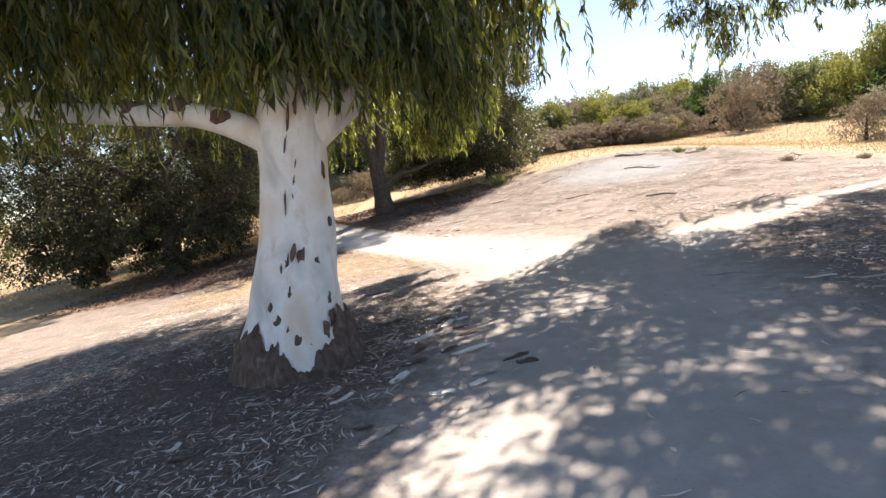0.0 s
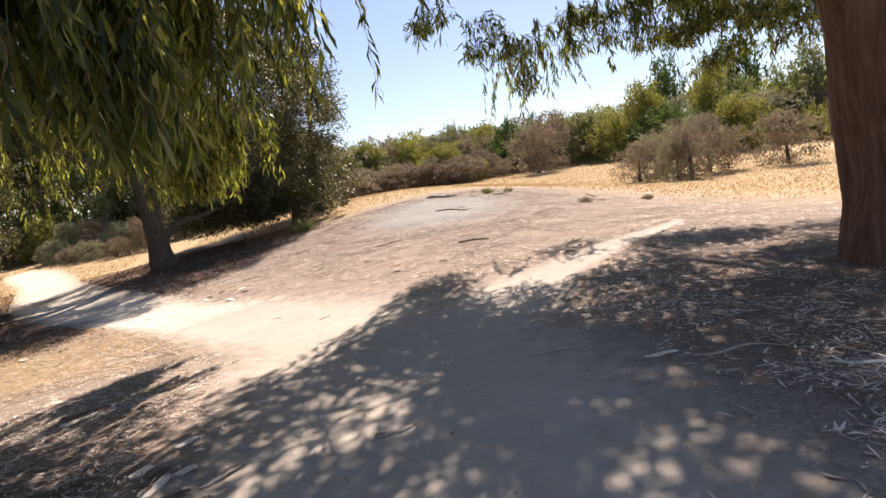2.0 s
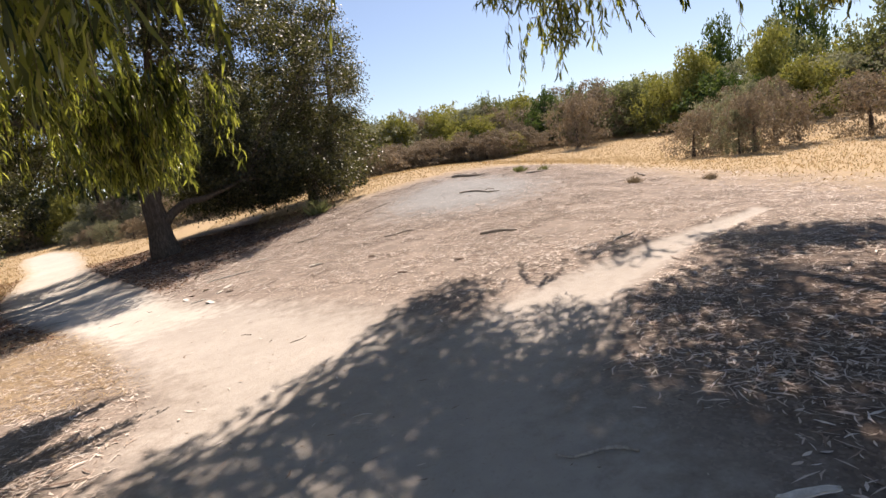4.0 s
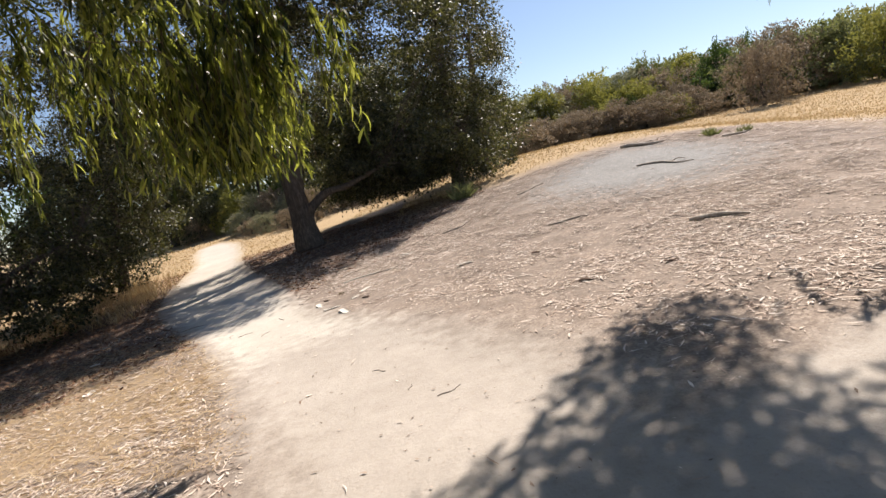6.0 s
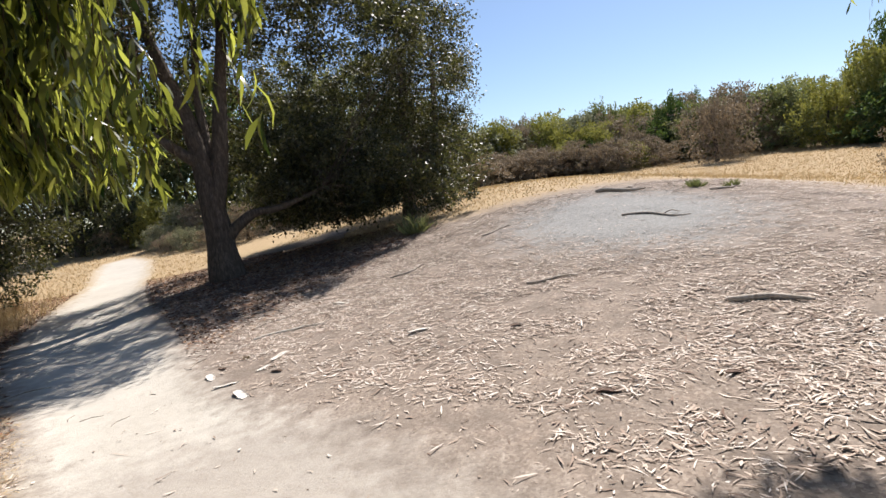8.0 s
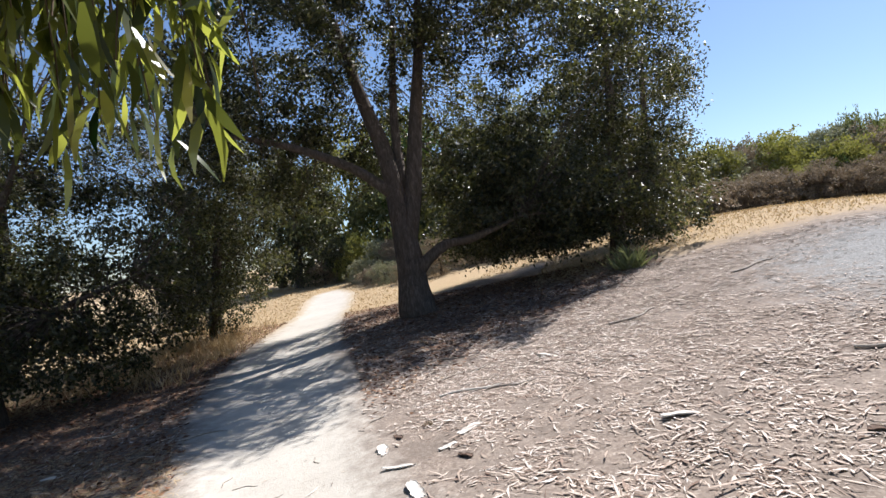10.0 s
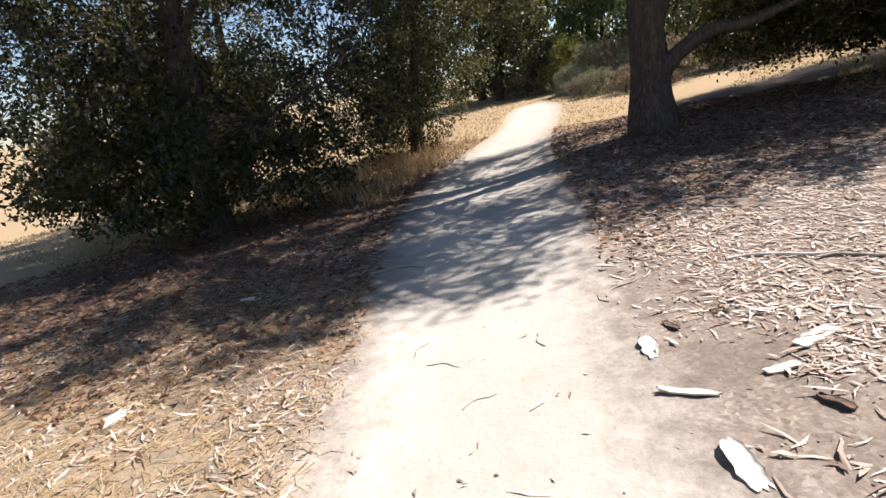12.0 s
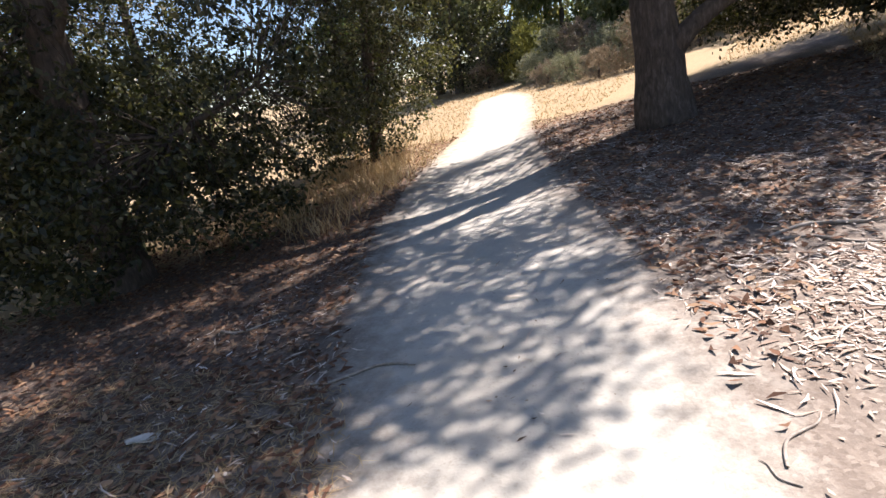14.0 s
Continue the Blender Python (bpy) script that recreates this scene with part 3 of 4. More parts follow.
    # scars on the trunk: angle in degrees (270 faces the trail's start), height, size
    for ang, z, h, w, tilt in ((236, 0.5, 0.16, 0.07, 0.3), (247, 0.42, 0.12, 0.05, 0.5), (258, 0.34, 0.14, 0.06, 0.2), (270, 0.27, 0.1, 0.05, 0.3), (226, 0.62, 0.1, 0.04, 0.2), (290, 0.36, 0.2, 0.05, 0.1), (300, 0.46, 0.16, 0.06, 0.3), (280, 0.2, 0.1, 0.06, 0.4), (252, 0.55, 0.06, 0.02, 0.2), (245, 0.98, 0.13, 0.03, 0.4), (252, 1.04, 0.2, 0.035, 0.5), (263, 1.02, 0.15, 0.06, 0.5), (238, 0.93, 0.11, 0.02, 0.1), (285, 0.96, 0.09, 0.035, 0.0), (250, 0.72, 0.14, 0.035, 0.1),
                               (260, 0.70, 0.09, 0.03, 0.2), (243, 1.45, 0.22, 0.018, 0.15), (258, 1.62, 0.09, 0.025, 0.4), (262, 1.75, 0.07, 0.02, 0.3), (255, 1.5, 0.05, 0.015, 0), (248, 1.9, 0.2, 0.03, 0.3), (300, 0.62, 0.12, 0.03, 0.1), (275, 0.66, 0.07, 0.02, 0.4), (318, 1.25, 0.1, 0.03, 0.0), (315, 1.7, 0.16, 0.05, 0.1), (255, 2.12, 0.22, 0.04, 0.3), (268, 2.2, 0.18, 0.05, 0.2)):
        zs = [0, 0.62, 1.15, 1.7, 2.05, 2.4]
        w = w * 0.55 if z > 1.3 else w
        r = float(np.interp(z, zs, [0.5, 0.385, 0.315, 0.275, 0.28, 0.25]))
        cx, cy = float(np.interp(z, zs, [-1.49, -1.42, -1.33, -1.27, -1.24, -1.2])), 4.455
        v, m = [], 11
        for ring, out in ((1.0, -0.012), (0.72, 0.01), (0.0, 0.014)):
            for i in range(m):
                p = 2 * math.pi * i / m
                e = ring * (1 + 0.9 * noise.noise(Vector((ang + 2 * math.cos(p), z * 9 + 2 * math.sin(p), 0))))
                dx, dz = 0.6 * w * e * math.cos(p), h * 0.45 * e * math.sin(p)
                dx, dz = dx + tilt * dz * 0.8, dz
                aa = radians(ang + 26) + dx / r
                rr = r * 1.035 + out
                v.append((cx + rr * math.cos(aa) - t.location.x, cy + rr * math.sin(aa) - t.location.y, z + dz - t.location.z))
        f = [(a * m + i, a * m + (i + 1) % m, (a + 1) * m + (i + 1) % m, (a + 1) * m + i) for a in range(2) for i in range(m)]
        child("bark_scar", mesh_from("bark_scar", v, np.array(f), SKIRT if z < 0.65 else SCAR, True), t)


white_gum()


# ---- brown gum tree ----
def brown_gum():
    x, y = 6.64, 4.85
    z = float(height(x, y))
    t = thing("eucalyptus_tree", x, y, z - 0.05, "large gum tree with stringy red-brown bark casting dappled shade", "tree")
    limb("trunk", [(6.68, 4.84, z - 0.2), (6.66, 4.85, z + 0.3), (6.64, 4.86, z + 1.2), (6.52, 4.9, z + 2.2), (6.36, 5.05, z + 3.4), (6.4, 5.3, z + 5), (6.5, 5.8, z + 7.5)], [0.68, 0.6, 0.56, 0.55, 0.5, 0.38, 0.2], BROWN_BARK, t, 32, 0.16, "fibrous red-brown bark")
    limb("limb", [(6.7, 5.1, 3.6), (5.8, 6.0, 4.6), (5.2, 7.4, 5.4), (4.9, 9.0, 5.9), (4.5, 10.6, 6.0)], [0.22, 0.17, 0.12, 0.08, 0.03], BROWN_BARK, t, 12)
    limb("limb", [(6.6, 5.3, 5.0), (5.4, 5.4, 6.0), (4.4, 6.0, 6.6), (3.2, 6.8, 6.6)], [0.2, 0.15, 0.1, 0.03], BROWN_BARK, t, 12)
    limb("limb", [(6.6, 5.3, 4.6), (7.4, 6.6, 5.4), (7.8, 8.4, 5.6), (7.6, 10.2, 5.2)], [0.2, 0.14, 0.09, 0.03], BROWN_BARK, t, 12)
    crown(t, [(5.1, 10.9, 6.5, 1.0, 1.7, 0.6), (5.5, 11.3, 6.8, 0.95, 1.3, 0.6), (5.5, 12.9, 6.8, 0.65, 0.4, 0.35), (8.4, 10.4, 6.8, 2.2, 2.6, 0.9), (4.9, 8.7, 7.0, 1.35, 1.35, 0.9), (5.0, 6.5, 7.0, 0.9, 0.9, 0.6), (6.6, 7.6, 7.2, 2.2, 2.4, 1.0), (8.6, 6.6, 7.6, 2.2, 2.4, 1.0), (10.5, 8.6, 7.0, 1.8, 2.8, 1.0), (3.6, 4.9, 6.6, 1.4, 1.5, 0.8), (5.6, 5.0, 7.0, 2.0, 1.8, 0.9), (5.6, 9.6, 7.0, 1.3, 1.2, 0.7), (3.9, 10.7, 6.3, 0.9, 0.8, 0.4), (3.45, 9.4, 6.3, 0.75, 0.9, 0.4), (3.4, 6.1, 6.3, 0.75, 0.65, 0.35), (3.7, 6.9, 6.4, 0.7, 0.55, 0.35), (3.4, 8.6, 6.4, 0.55, 0.55, 0.35), (5.95, 8.0, 7.1, 0.8, 0.8, 0.5), (6.3, 9.9, 7.0, 0.7, 0.7, 0.45), (2.9, 7.5, 6.4, 0.7, 0.8, 0.4)], 295, 230, 0.33, (0.19, 0.046))
    crown(t, [(4.2, 8.7, 3.6, 0.45, 0.4, 0.3), (4.65, 8.5, 3.1, 0.25, 0.25, 0.2), (5.4, 8.0, 3.5, 0.35, 0.3, 0.35), (5.9, 7.6, 3.4, 0.35, 0.3, 0.3), (6.6, 7.1, 3.1, 0.5, 0.4, 0.4), (7.2, 6.4, 3.2, 0.6, 0.4, 0.45), (6.4, 7.4, 3.9, 0.9, 0.6, 0.3), (3.3, 8.4, 3.9, 0.3, 0.3, 0.2), (7.0, 6.6, 3.5, 0.8, 0.5, 0.4), (6.3, 7.2, 3.4, 0.5, 0.4, 0.35)], 105, 75, 0.13, (0.13, 0.021), name="hanging_clump")
    low = bunches([(4.7, 8.6, 3.7, 0.8, 0.5, 0.25), (5.8, 7.8, 3.8, 0.7, 0.5, 0.3), (6.9, 6.9, 3.7, 0.9, 0.6, 0.3), (5.1, 10.2, 3.6, 0.25, 0.2, 0.15), (2.8, 6.7, 3.9, 0.25, 0.25, 0.15)], 22, 5, 0.14)
    weeping(t, low, rng.uniform(0.2, 1.0, len(low)), 30, leaf=(0.13, 0.02), name="hanging_sprig", lean=0.5)


brown_gum()


# ---- oaks ----
def oak(x, y, label, trunks, crown, count, per, leaf=0.06, name="oak_tree", material=None, spread=0.28):
    z = float(height(x, y))
    t = thing(name, x, y, z - 0.05, label, "tree")
    tips = []
    for i, (pts, rad) in enumerate(trunks):
        line = limb("trunk" if i == 0 else "limb", [(x + a, y + b, z + c) for a, b, c in pts], rad, OAK_BARK, t, 16 if i == 0 else 10, 0.22)
        tips.append(line[len(line) // 2:])
    tips = np.concatenate(tips)
    boxes = [(x + a, y + b, z + c, d, e, f) for a, b, c, d, e, f in crown]
    c = blobs(boxes, count)
    c = c[c[:, 2] > height(c[:, 0], c[:, 1]) + 0.25]
    at = clustered(c, rng.uniform(0.5, 1.4, len(c)) * spread, per)
    n = len(at)
    way = rng.normal(size=(n, 3)) + np.array([0, 0, -0.25])
    me = ovals("crown", at - np.array(t.location), way, rng.uniform(0.7, 1.4, n) * leaf, rng.uniform(0.4, 0.65, n) * leaf, material or OAK_LEAF)
    child("crown", me, t)
    lines = []
    for p in c[:: max(1, len(c) // 350)]:
        q = tips[np.argmin(((tips - p) ** 2).sum(1))]
        mid = (p + q) / 2 + rng.normal(size=3) * 0.15
        lines.append(np.array([q, (q + mid) / 2 + rng.normal(size=3) * 0.05, mid, (mid + p) / 2 + rng.normal(size=3) * 0.05, p]))
    twigs("twig", lines, 0.011, OAK_BARK, t)
    return t


def build_oaks():
    oak(-2.2, 18.4, "broad dark oak with a forked leaning trunk beside the trail",
        [([(0.05, 0, -0.1), (0.0, 0, 0.5), (-0.05, 0.05, 1.3), (-0.15, 0.1, 2.2), (-0.3, 0.1, 3.2), (-0.75, 0.2, 4.6), (-1.2, 0.4, 6.2)], [0.37, 0.295, 0.25, 0.2, 0.16, 0.12, 0.06]),
         ([(-0.05, 0, 1.3), (0.15, 0.1, 2.2), (0.3, 0.2, 3.4), (0.5, 0.4, 5.0), (0.7, 0.5, 7.0)], [0.2, 0.18, 0.15, 0.11, 0.05]),
         ([(-0.05, 0.08, 1.35), (-0.02, 0.15, 2.3), (-0.12, 0.3, 3.8), (0.05, 0.45, 6.0)], [0.15, 0.12, 0.09, 0.05]),
         ([(0.06, 0, 0.72), (0.36, 0.02, 1.05), (0.75, 0.1, 1.3), (1.25, 0.3, 1.36), (2.2, 0.6, 1.7)], [0.15, 0.12, 0.1, 0.075, 0.03]),
         ([(-0.2, 0.1, 2.4), (-0.9, -0.3, 3.0), (-1.9, -0.8, 3.5), (-3.2, -1.2, 3.9)], [0.12, 0.10, 0.07, 0.03])],
        [(0.0, 0.4, 6.9, 2.9, 2.5, 2.3), (-2.4, -0.6, 5.4, 2.2, 2.0, 1.8), (1.3, -0.4, 6.0, 1.9, 1.5, 1.5), (2.6, -0.6, 6.2, 1.0, 1.0, 1.0), (2.0, -1.2, 6.3, 0.8, 0.9, 0.7), (1.1, -1.9, 6.3, 0.8, 0.8, 0.7), (0.5, -2.9, 6.3, 1.15, 1.0, 0.7), (2.2, -1.9, 6.3, 0.6, 0.6, 0.45), (3.4, 1.2, 5.2, 1.6, 1.5, 1.4), (2.6, 1.5, 2.2, 1.6, 1.2, 1.3), (1.7, 0.3, 2.3, 1.1, 0.8, 0.8),
         (1.7, 1.0, 2.7, 1.5, 1.0, 0.9), (1.3, 1.7, 1.9, 1.2, 0.8, 0.7), (-3.4, 0.6, 4.6, 2.0, 2.0, 1.8), (0.4, 2.6, 3.8, 2.2, 1.6, 2.0), (-2.4, 1.4, 3.5, 1.6, 1.3, 1.2)], 950, 112, 0.09, spread=0.225)
    oak(1.9, 21.9, "bushy oak with leaves down to the ground beside a larger one", [([(0, 0, -0.1), (0.1, 0, 1.2), (0.2, 0.1, 3.0), (0.3, 0.1, 5.5)], [0.2, 0.17, 0.13, 0.05]), ([(0.05, 0, 0.8), (-0.8, -0.4, 1.6), (-1.5, -0.7, 2.2)], [0.09, 0.07, 0.03])],
        [(0.2, 0.0, 1.7, 2.0, 1.5, 1.6), (0.4, 0.2, 4.4, 1.9, 1.8, 2.4), (-1.7, -1.0, 1.1, 1.5, 1.1, 1.0), (-2.4, 0.5, 1.5, 1.6, 1.2, 1.4), (0.4, -1.6, 0.9, 1.4, 0.9, 0.8), (0.3, 0.4, 6.4, 1.5, 1.5, 1.4), (-2.7, -0.5, 0.8, 1.5, 1.0, 0.65), (-3.6, 0.8, 0.9, 1.3, 1.0, 0.75), (-1.4, -1.5, 0.7, 1.2, 0.9, 0.5)], 520, 115, 0.085, spread=0.25)
    oak(3.1, 25.4, "rounded green oak standing behind the others", [([(0, 0, -0.1), (0.1, 0, 1.2), (0.2, 0.1, 3.0), (0.3, 0.1, 5.0)], [0.2, 0.17, 0.13, 0.05])],
        [(0.0, 0.0, 1.7, 1.8, 1.5, 1.6), (0.0, 0.2, 4.0, 1.8, 1.7, 2.0), (-1.9, 0.3, 1.6, 1.6, 1.3, 1.5), (-2.2, 0.4, 3.8, 1.6, 1.4, 1.6)], 300, 105, 0.1, spread=0.33)
    oak(-7.6, 14.2, "dark oak with a single trunk and dense low branches", [([(0, 0, -0.1), (0, 0, 0.6), (0.05, 0, 2.0), (0.0, 0.1, 4.0), (-0.1, 0.1, 6.0), (-0.1, 0.2, 8.0)], [0.27, 0.22, 0.2, 0.17, 0.12, 0.05]),
         ([(0.05, 0, 2.6), (0.5, 0.3, 3.5), (0.7, 0.6, 4.8)], [0.07, 0.05, 0.02]), ([(0.0, 0, 2.2), (-1.1, -0.2, 3.0), (-2.2, -0.3, 3.8)], [0.1, 0.08, 0.03]), ([(0, 0, 1.0), (0.8, 0.6, 1.6), (1.7, 1.2, 2.0)], [0.07, 0.05, 0.02])],
        [(0, 0, 6.6, 3.0, 3.0, 2.6), (0.5, 0.9, 2.2, 2.0, 1.9, 1.9), (-1.6, -0.8, 2.2, 2.0, 2.0, 1.9), (1.2, 2.0, 4.4, 1.8, 1.9, 1.7), (-0.4, -1.2, 3.6, 1.9, 1.7, 1.5), (0.3, 2.6, 1.5, 1.5, 1.6, 1.3), (-0.1, -0.9, 1.3, 1.7, 1.2, 1.1), (0.9, 0.3, 1.2, 1.3, 1.2, 1.0), (0.3, -0.7, 0.8, 1.6, 1.3, 0.7), (-1.8, -0.3, 1.0, 1.7, 1.4, 0.9), (0.8, 1.2, 0.8, 1.3, 1.3, 0.7), (-2.6, -1.2, 2.4, 1.2, 1.2, 1.6)], 510, 105, 0.085, spread=0.21)
    oak(-10.2, 15.0, "dense dark oak thicket reaching down to the dry grass", [([(0, 0, -0.1), (0.1, 0, 1.2), (0.2, 0.1, 3.0), (0.1, 0.2, 5.5)], [0.2, 0.17, 0.13, 0.05]), ([(0.1, 0, 1.0), (-0.9, 0.3, 2.4), (-1.6, 0.5, 3.8)], [0.1, 0.08, 0.03])],
        [(0, 0, 3.6, 2.3, 2.3, 2.3), (0.6, -0.4, 1.8, 1.9, 1.9, 1.4), (-1.0, 1.0, 2.2, 1.8, 1.8, 1.7), (-1.0, -0.8, 0.9, 1.8, 1.4, 0.8), (0.9, -0.6, 0.8, 1.6, 1.3, 0.7)], 310, 105, 0.085, spread=0.22)
    oak(-8.3, 20.2, "bushy olive-brown oak at the edge of the trail", [([(0, 0, -0.1), (0.1, 0, 1.0), (0.3, 0, 2.2), (0.5, 0.1, 4.0)], [0.17, 0.14, 0.11, 0.05]), ([(0.1, 0, 0.9), (-0.5, 0.2, 2.0), (-0.8, 0.3, 3.4)], [0.1, 0.08, 0.03])],
        [(0.2, 0, 2.3, 1.9, 1.8, 1.7), (0.6, 0.3, 3.8, 1.9, 1.9, 1.7), (-0.8, 0.6, 5.2, 2.4, 2.2, 2.0), (-1.2, 0.2, 1.5, 1.5, 1.4, 1.3), (0.1, -0.3, 0.9, 1.5, 1.2, 0.8)], 470, 105, 0.08, spread=0.25)
    for px, py in ((-13.5, 33.5), (-3.0, 34.5)):
        oak(px, py, "olive-green oak closing the view along the trail", [([(0, 0, -0.1), (0.1, 0, 1.2), (0.1, 0.1, 3.0), (0.2, 0.1, 5.5)], [0.22, 0.18, 0.14, 0.05])],
            [(0, 0, 4.2, 2.8, 2.4, 2.4), (1.2, -0.4, 1.5, 2.0, 1.8, 1.4), (-1.2, 0.2, 1.5, 2.0, 1.8, 1.4), (0.2, 0.4, 6.6, 2.4, 2.2, 1.8)], 250, 95, 0.135, spread=0.36)
    oak(-11.8, 17.6, "tangled oak scrub behind the trailside trees", [([(0, 0, -0.1), (0.1, 0, 1.2), (0.1, 0.1, 3.0), (0.2, 0.1, 5.0)], [0.18, 0.15, 0.11, 0.05])],
        [(0, 0, 3.8, 2.2, 2.6, 2.2), (0.4, 0.6, 1.6, 1.8, 2.0, 1.3)], 200, 105, 0.085, spread=0.26)


build_oaks()


# ---- shrubs and far woods ----
def shrub_mesh(kind, leafs, size):
    """A rounded, uneven bush about 1.7 wide and 1 high: lobes of small leaves with gaps between."""
    boxes = []
    for _ in range(11):
        a, d = rng.uniform(0, 6.283), rng.uniform(0.05, 0.6)
        top = 0.78 - 0.55 * d ** 1.5 + rng.uniform(-0.12, 0.1)
        boxes.append((d * math.cos(a), d * math.sin(a), top, rng.uniform(0.2, 0.36), rng.uniform(0.2, 0.36), rng.uniform(0.16, 0.28)))
    boxes += [(0, 0, 0.28, 0.8, 0.75, 0.3), (rng.uniform(-0.4, 0.4), rng.uniform(-0.4, 0.4), 0.2, 0.5, 0.5, 0.22)]
    c = blobs(boxes, leafs // 16)
    c = c[c[:, 2] > 0.02]
    at = clustered(c, rng.uniform(0.03, 0.065, len(c)), 16)
    at[:, 2] = np.abs(at[:, 2])
    n = len(at)
    way = rng.normal(size=(n, 3)) + np.array([0, 0, 0.5])
    return ovals("crown", at, way, rng.uniform(0.6, 1.4, n) * size, rng.uniform(0.35, 0.65, n) * size, SHRUBS[kind])


SHRUB_LABEL = {"green": "green chaparral shrub on the dry hillside", "dark": "dense dark green bush on the dry hillside", "yellow": "yellow-green willow shrub on the hillside",
               "sage": "grey-green sage shrub on the dry hillside", "dry": "leafless grey-brown dry brush on the hillside"}


def build_shrubs():
    protos = {}
    stem_v, stem_f, _, _ = tube([(0, 0, -0.1), (0.02, 0, 0.2), (0.05, 0.03, 0.55)], [0.05, 0.04, 0.015], 6, 0.1)
    stem = mesh_from("stem", stem_v, stem_f, OAK_BARK, True)
    for kind in SHRUBS:
        protos[kind] = [shrub_mesh(kind, 5600, 0.046 if kind in ("dry", "sage") else 0.052) for _ in range(3)]

    def put(kind, x, y, w, h, sink=0.0):
        z = float(height(x, y)) - sink
        ob = thing("shrub", x, y, z - 0.03, SHRUB_LABEL[kind], "shrub", "shrubs on the hillside")
        child("crown", protos[kind][int(rng.integers(3))], ob)
        child("stem", stem, ob)
        ob.rotation_euler = (0, 0, rng.uniform(0, 6.28))
        ob.scale = (w, w, h)

    # low brush in front of the belt
    for i in range(22):
        b = radians(6 + 22 * (i + rng.uniform(-0.5, 0.5)) / 25)
        d = rng.uniform(38.5, 41.5)
        h = rng.uniform(1.2, 2.1)
        put(("dry", "dry", "sage", "yellow")[int(rng.integers(4))], d * math.sin(b), d * math.cos(b), h * 1.25, h)
    # belt at the top of the meadow
    for i in range(96):
        s = (i + rng.uniform(0, 1)) / 96
        b = radians(4 + 58 * s)
        d = rng.uniform(42, 58) - 6 * s
        x, y = d * math.sin(b), d * math.cos(b)
        kind = ("green", "sage", "green", "sage", "yellow", "dry", "green", "dark")[int(rng.integers(8))]
        h = rng.uniform(2.0, 3.9) + 0.07 * (d - 40)
        put(kind, x, y, h * rng.uniform(0.75, 1.2), h)
    for kind, x, y, w, h in (("dark", 20.8, 42.0, 2.5, 4.3), ("dark", 24.0, 41.5, 2.0, 3.6), ("yellow", 12.3, 43.0, 3.0, 3.6), ("sage", 15.5, 44.5, 3.0, 4.2), ("green", 17.6, 45.0, 2.4, 4.8),
                             ("dry", 9.5, 38.0, 2.6, 1.7), ("dry", 12.5, 38.5, 2.6, 1.6), ("dry", 6.5, 36.0, 2.4, 1.7), ("dry", 16, 39.5, 2.4, 1.4),
                             ("dry", 15.2, 19.2, 1.5, 1.7), ("dry", 16.6, 18.0, 1.6, 2.1), ("dry", 18.4, 18.8, 1.9, 2.4), ("sage", 16.2, 18.2, 1.0, 1.7), ("dry", 20.5, 17.0, 1.9, 2.2), ("sage", 17.5, 20.5, 1.8, 2.2),
                             ("yellow", 27.5, 33.5, 3.0, 5.0), ("yellow", 31, 30.5, 3.0, 5.2), ("green", 34, 33, 3.6, 6.4), ("dark", 38, 43, 3.6, 8.5), ("dark", 42, 38, 4.0, 9.0), ("green", 36, 27, 3.6, 6.0), ("yellow", 33, 23, 3.0, 4.6), ("green", 40, 20, 3.6, 6.5), ("dark", 31, 56, 1.7, 5.4), ("dark", 33.5, 55, 1.6, 5.2),
                             ("sage", -6.6, 28.2, 0.9, 1.0), ("dry", -7.6, 29.2, 1.0, 0.8), ("sage", -8.6, 30.6, 1.2, 1.2), ("dry", -5.4, 27.4, 0.9, 0.9), ("yellow", -9.8, 33.0, 1.6, 2.2), ("dry", -11.6, 32.8, 1.4, 1.2), ("sage", -5.6, 29.5, 1.3, 1.5), ("sage", -8.3, 32, 1.5, 1.8), ("dry", -4.2, 28.0, 1.4, 1.5), ("dry", -6.8, 31, 1.6, 1.8), ("dry", -3.0, 30.0, 1.6, 2.0), ("sage", -11.5, 34, 1.6, 2.2), ("dry", -1.2, 29.5, 1.6, 1.7),
                             ("green", -5.5, 34.5, 4.0, 5.5), ("green", -9.2, 36, 4.2, 5.5), ("green", -12.8, 35.5, 4.2, 5.5), ("green", -2.4, 34, 3.8, 5.0), ("green", -16, 36, 5, 7.0), ("green", 0.6, 36, 4.0, 5.5), ("dark", -7.5, 39.5, 6, 9.0), ("green", -2.4, 41, 6, 8.5), ("yellow", -12, 42, 6, 9.5), ("dark", 4.0, 39, 4.2, 5.0),
                             ("dark", -20, 34, 3.5, 6.0), ("green", -24, 26, 3.5, 5.0), ("sage", -22, 18, 2.4, 2.6), ("green", -28, 14, 3.5, 5.0)):
        put(kind, x, y, w, h)


build_shrubs()


